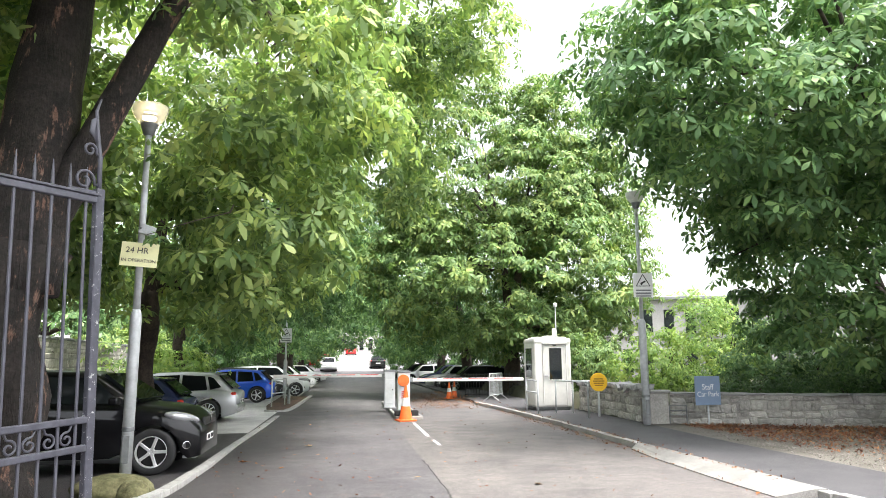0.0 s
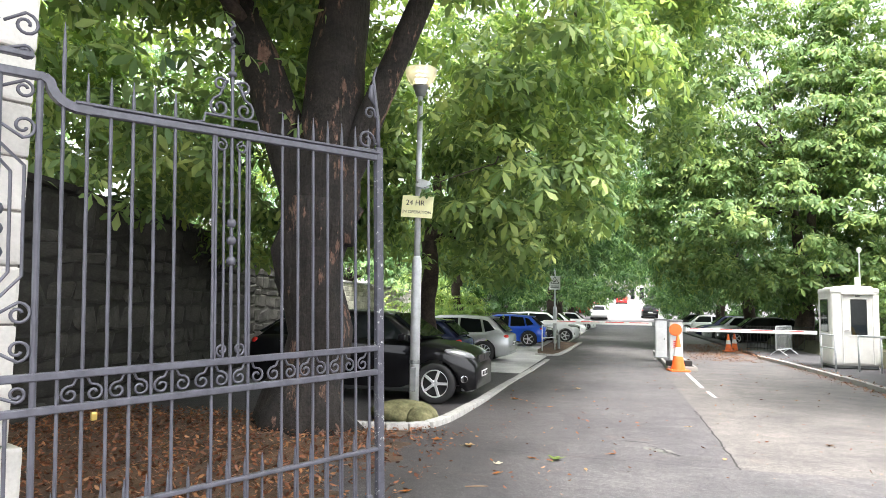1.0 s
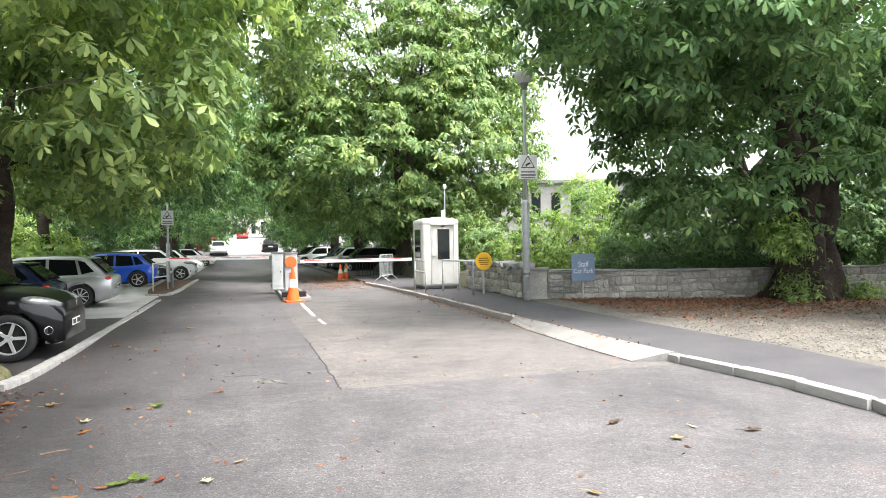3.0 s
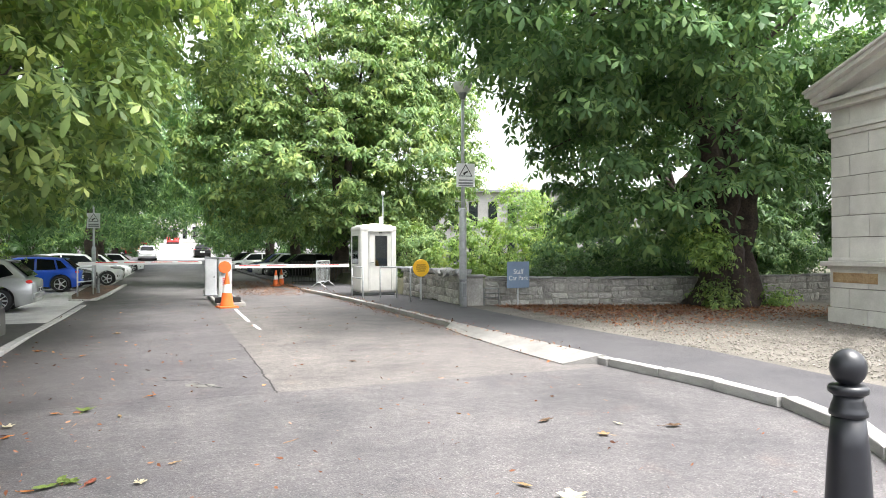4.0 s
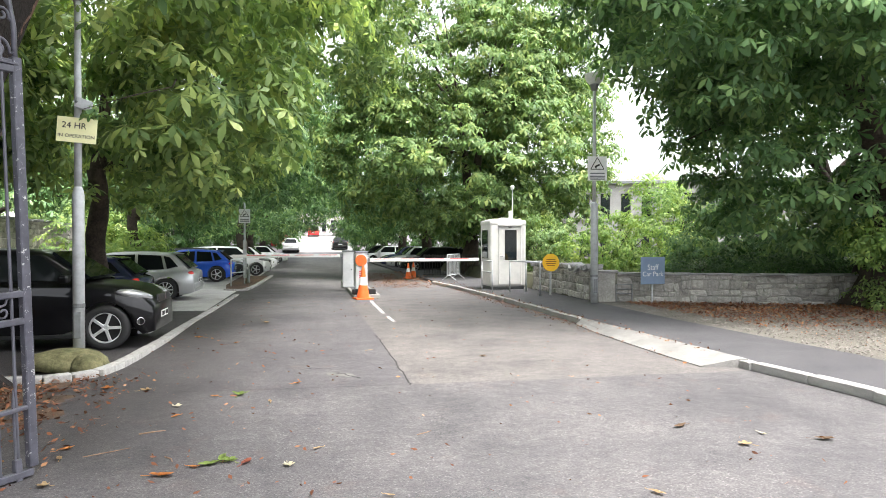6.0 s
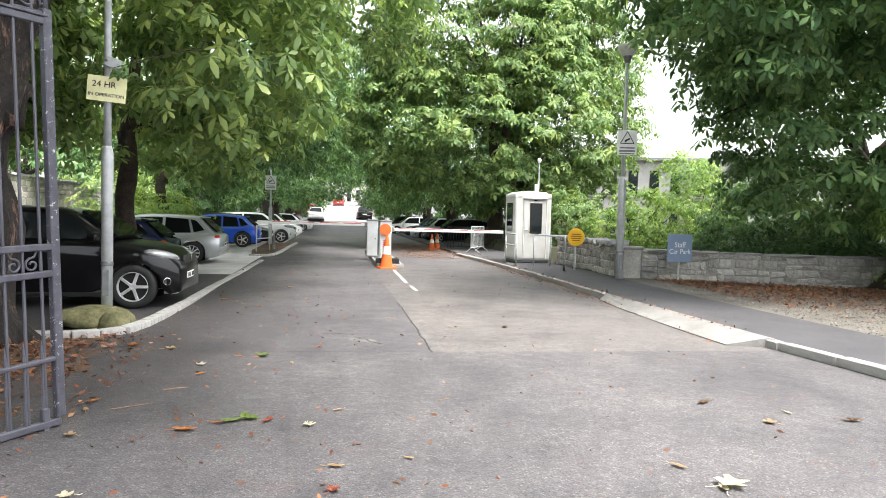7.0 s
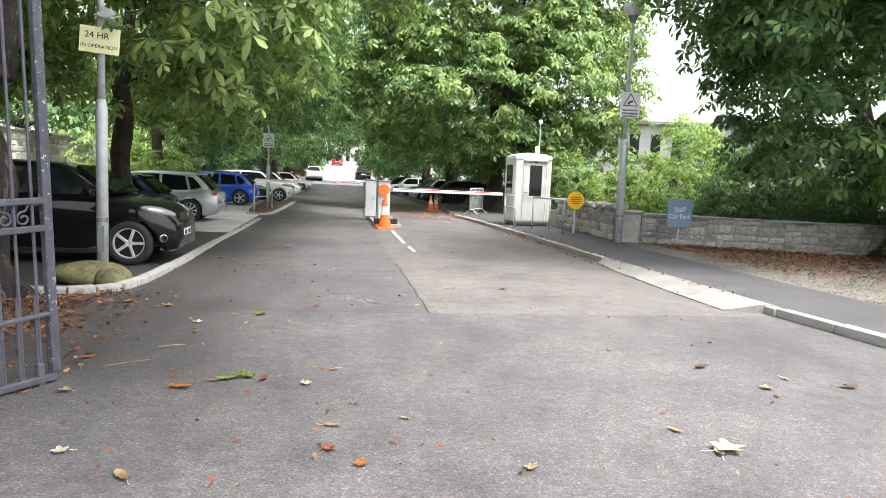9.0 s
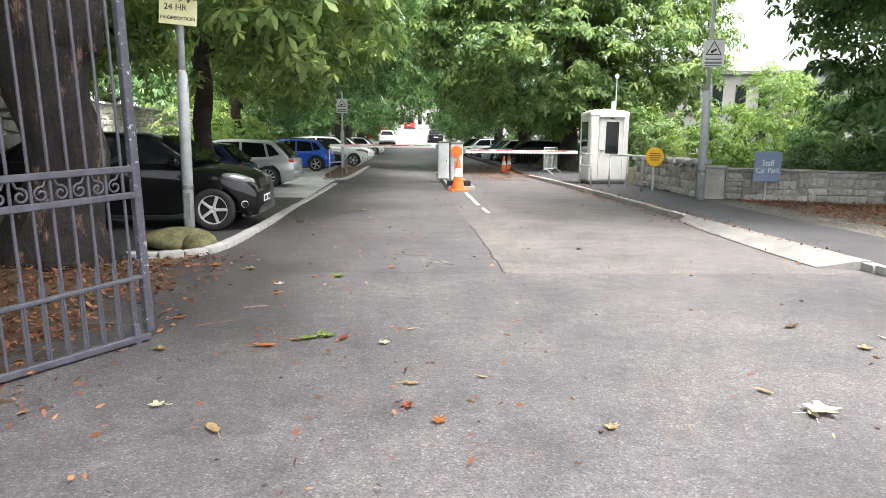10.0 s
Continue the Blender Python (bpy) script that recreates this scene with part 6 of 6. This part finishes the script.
FALLEN = [(-1.03, 5.05, .085, 0, O), (-.47, 5.24, .075, 0, R_), (-.60, 5.3, .07, 5, G), (-.74, 5.24, .09, 0, G), (-.66, 5.36, .08, 0, G), (-.84, 5.2, .05, 0, O), (-1.91, 5.85, .07, 0, O), (-1.88, 5.6, .06, 0, T),
          (-2.26, 8.22, .08, 5, O), (-1.26, 6.76, .06, 0, O), (-1.32, 7.18, .06, 5, C), (-1.8, 8.03, .07, 5, T), (-.75, 7.61, .10, 5, G), (-1.01, 7.58, .06, 0, O),
          (.05, 5.48, .045, 0, T), (-.16, 5.11, .05, 5, C), (.04, 4.25, .06, 0, T), (.02, 3.89, .05, 5, R_), (-1.01, 3.6, .08, 0, T), (-1.42, 3.93, .05, 5, C), (.19, 3.67, .05, 5, O),
          (.51, 4.36, .04, 0, T), (-.15, 8.11, .06, 0, O), (-.41, 7.22, .05, 0, T), (-1.78, 4.99, .05, 5, T)]
FALLEN2 = [(1.12, 3.56, .045, 5, T), (2.24, 4.06, .06, 0, T), (2.41, 3.74, .11, 5, C), (2.33, 3.70, .07, 0, C), (3.48, 4.91, .06, 5, T), (3.25, 5.51, .085, 0, B), (3.82, 5.16, .05, 0, C), (4.23, 4.91, .09, 0, B),
           (5.02, 8.4, .07, 0, O), (2.46, 9.52, .06, 5, B), (-1.9, 12.4, .08, 5, O), (-1.2, 11.6, .07, 0, O), (-.9, 14.5, .08, 5, T), (.9, 10.4, .05, 0, T), (-.5, 12.6, .06, 0, O)]
for i, (x, y, s, lobes, m) in enumerate(FALLEN + FALLEN2):
    ob = part("fallen_leaf", leaf_shape(s, i, lobes), m)
    ob.matrix_world = pose(x, y, .002, 0, 0, (i * 67) % 360)
    tagged(ob, WORD[m] + " on the tarmac", "leaf", "fallen leaves on the drive")
for (ax, ay), (bx, by), r in (((-1.72, 5.62), (-1.42, 5.80), .004), ((-1.45, 6.2), (-1.25, 6.28), .006), ((.9, 5.72), (1.04, 5.82), .004), ((-1.1, 5.5), (-1.02, 5.36), .005)):
    tw = part("twig", sweep(bmesh.new(), [(ax, ay, r), ((ax + bx) / 2 + .02, (ay + by) / 2, r * 1.6), (bx, by, r)], [r, r, r * .6], 6), M_BARE)
    tagged(tw, "short dead twig on the tarmac", "twig")
tagged(part("crushed_can", boxed(.14, .08, .035, at(-2.62, 3.96, .02, 0, 6, 25), .014, 2), M_GALV), "crushed bit of silver litter under the gate", "litter")


def scatter(name, pts, sizes, material, label, seed, category):
    rng = np.random.default_rng(seed)
    c = np.array(pts, float)
    out = rng.normal(0, .4, c.shape) * np.array([1, 1, .1])
    ob = leaf_cloud(name, c, out, np.array(sizes), material, None, 1, seed, tilt=.85, lift=.9, hang=(.1, .4))
    return tagged(ob, label, category, kind="stuff")


rng = np.random.default_rng(9)
pts, sizes = [], []
while len(pts) < 13000:
    x, y = rng.uniform(-8.5, -1.9), rng.uniform(2.6, 9.0)
    if x > -2.3 - .5 * rng.random() and rng.random() < .8:
        continue
    pts.append((x, y, fringe(x, y) + .02 + .02 * rng.random() if x < -2.5 else .022))
    sizes.append(rng.uniform(.05, .13))
scatter("leaf_litter", pts, sizes, M_LITTER, "thick litter of reddish brown chestnut leaves", 5, "leaf litter")
pts, sizes = [], []
while len(pts) < 8500:
    k = rng.random()
    if k < .5:
        x, y = rng.uniform(8, 16), rng.uniform(8.5, 16.2)
        if y > 16.4 - .42 * (x - 7.9) or rng.random() > ((y - 7) / 9):
            continue
        z = .15
    elif k < .62:
        x, y = rng.normal(5.36, .15), rng.uniform(8.5, 24)
        x -= (y - 8.5) * .012
        z = .02 if x < 5.42 - (y - 8.5) * .008 else .14
    elif k < .82:
        x, y = rng.uniform(2.4, 5.4), rng.uniform(25, 38)
        z = .02
    else:
        if rng.random() > .22:
            continue
        x, y, z = rng.uniform(-2.4, 4.8), 3 + 22 * rng.random() ** 1.1, .016
    pts.append((x, y, z))
    sizes.append(rng.uniform(.03, .10))
for _ in range(150):
    y = 2.8 + 11 * rng.random() ** 1.3
    pts.append((max(-2.1, rng.normal(-.9, .9)), y, .018))
    sizes.append(rng.uniform(.05, .12))
scatter("scattered_leaves", pts, sizes, M_LITTER, "small dead leaves blown over gravel, kerb and tarmac", 6, "leaf litter")

pts = [(x, y, .02 if x < 4.4 else .13) for x, y in zip(rng.normal(3.9, .7, 1800), rng.uniform(24.5, 37, 1800))]
scatter("leaf_drift", pts, list(rng.uniform(.05, .15, 1800)), M_LITTER, "drift of reddish dead leaves across the far lane", 7, "leaf litter")
pts = []
while len(pts) < 7000:
    x, y = rng.uniform(8, 14.5), rng.uniform(10.4, 16.2)
    if y < 16.3 - .42 * (x - 7.9) and rng.random() < ((y - 9.6 + .3 * (x - 8)) / 7) ** 1.4 and not (x > 12.2 and y < 10.4):
        pts.append((x, y, .15))
scatter("leaf_drift", pts, list(rng.uniform(.06, .15, 7000)), M_LITTER, "brown chestnut leaves lying on the gravel by the wall", 8, "leaf litter")

# ---- gravel ----
rng = np.random.default_rng(4)
co, idx = [], []
cube = np.array([(sx, sy, sz) for sx in (-1, 1) for sy in (-1, 1) for sz in (-1, 1)], float)
quads = ((0, 1, 3, 2), (4, 6, 7, 5), (0, 4, 5, 1), (2, 3, 7, 6), (0, 2, 6, 4), (1, 5, 7, 3))
while len(co) < 8 * 9000:
    x, y = rng.uniform(7.2, 13.5), rng.uniform(3.2, 15.5)
    if x < 7.25 + .25 * rng.random() or y > 16.3 - .42 * (x - 7.9) or (x > 12.3 and y < 10.2) or rng.random() < (y - 6) / 14:
        continue
    s = rng.uniform(.006, .018)
    p = cube * np.array([s, s * .8, s * .55]) * rng.uniform(.6, 1.2, (8, 3))
    a = rng.uniform(0, 6.28)
    q = np.stack([p[:, 0] * math.cos(a) - p[:, 1] * math.sin(a), p[:, 0] * math.sin(a) + p[:, 1] * math.cos(a), p[:, 2]], 1) + np.array([x, y, .135])
    b = len(co)
    co.extend(map(tuple, q))
    idx.extend(tuple(b + i for i in f) for f in quads)
me = bpy.data.meshes.new("gravel_stones")
me.from_pydata(co, [], idx)
me.materials.append(M_PEBBLE)
tagged(new("gravel_stones", me), "loose pale gravel stones over the yard", "gravel", kind="stuff")
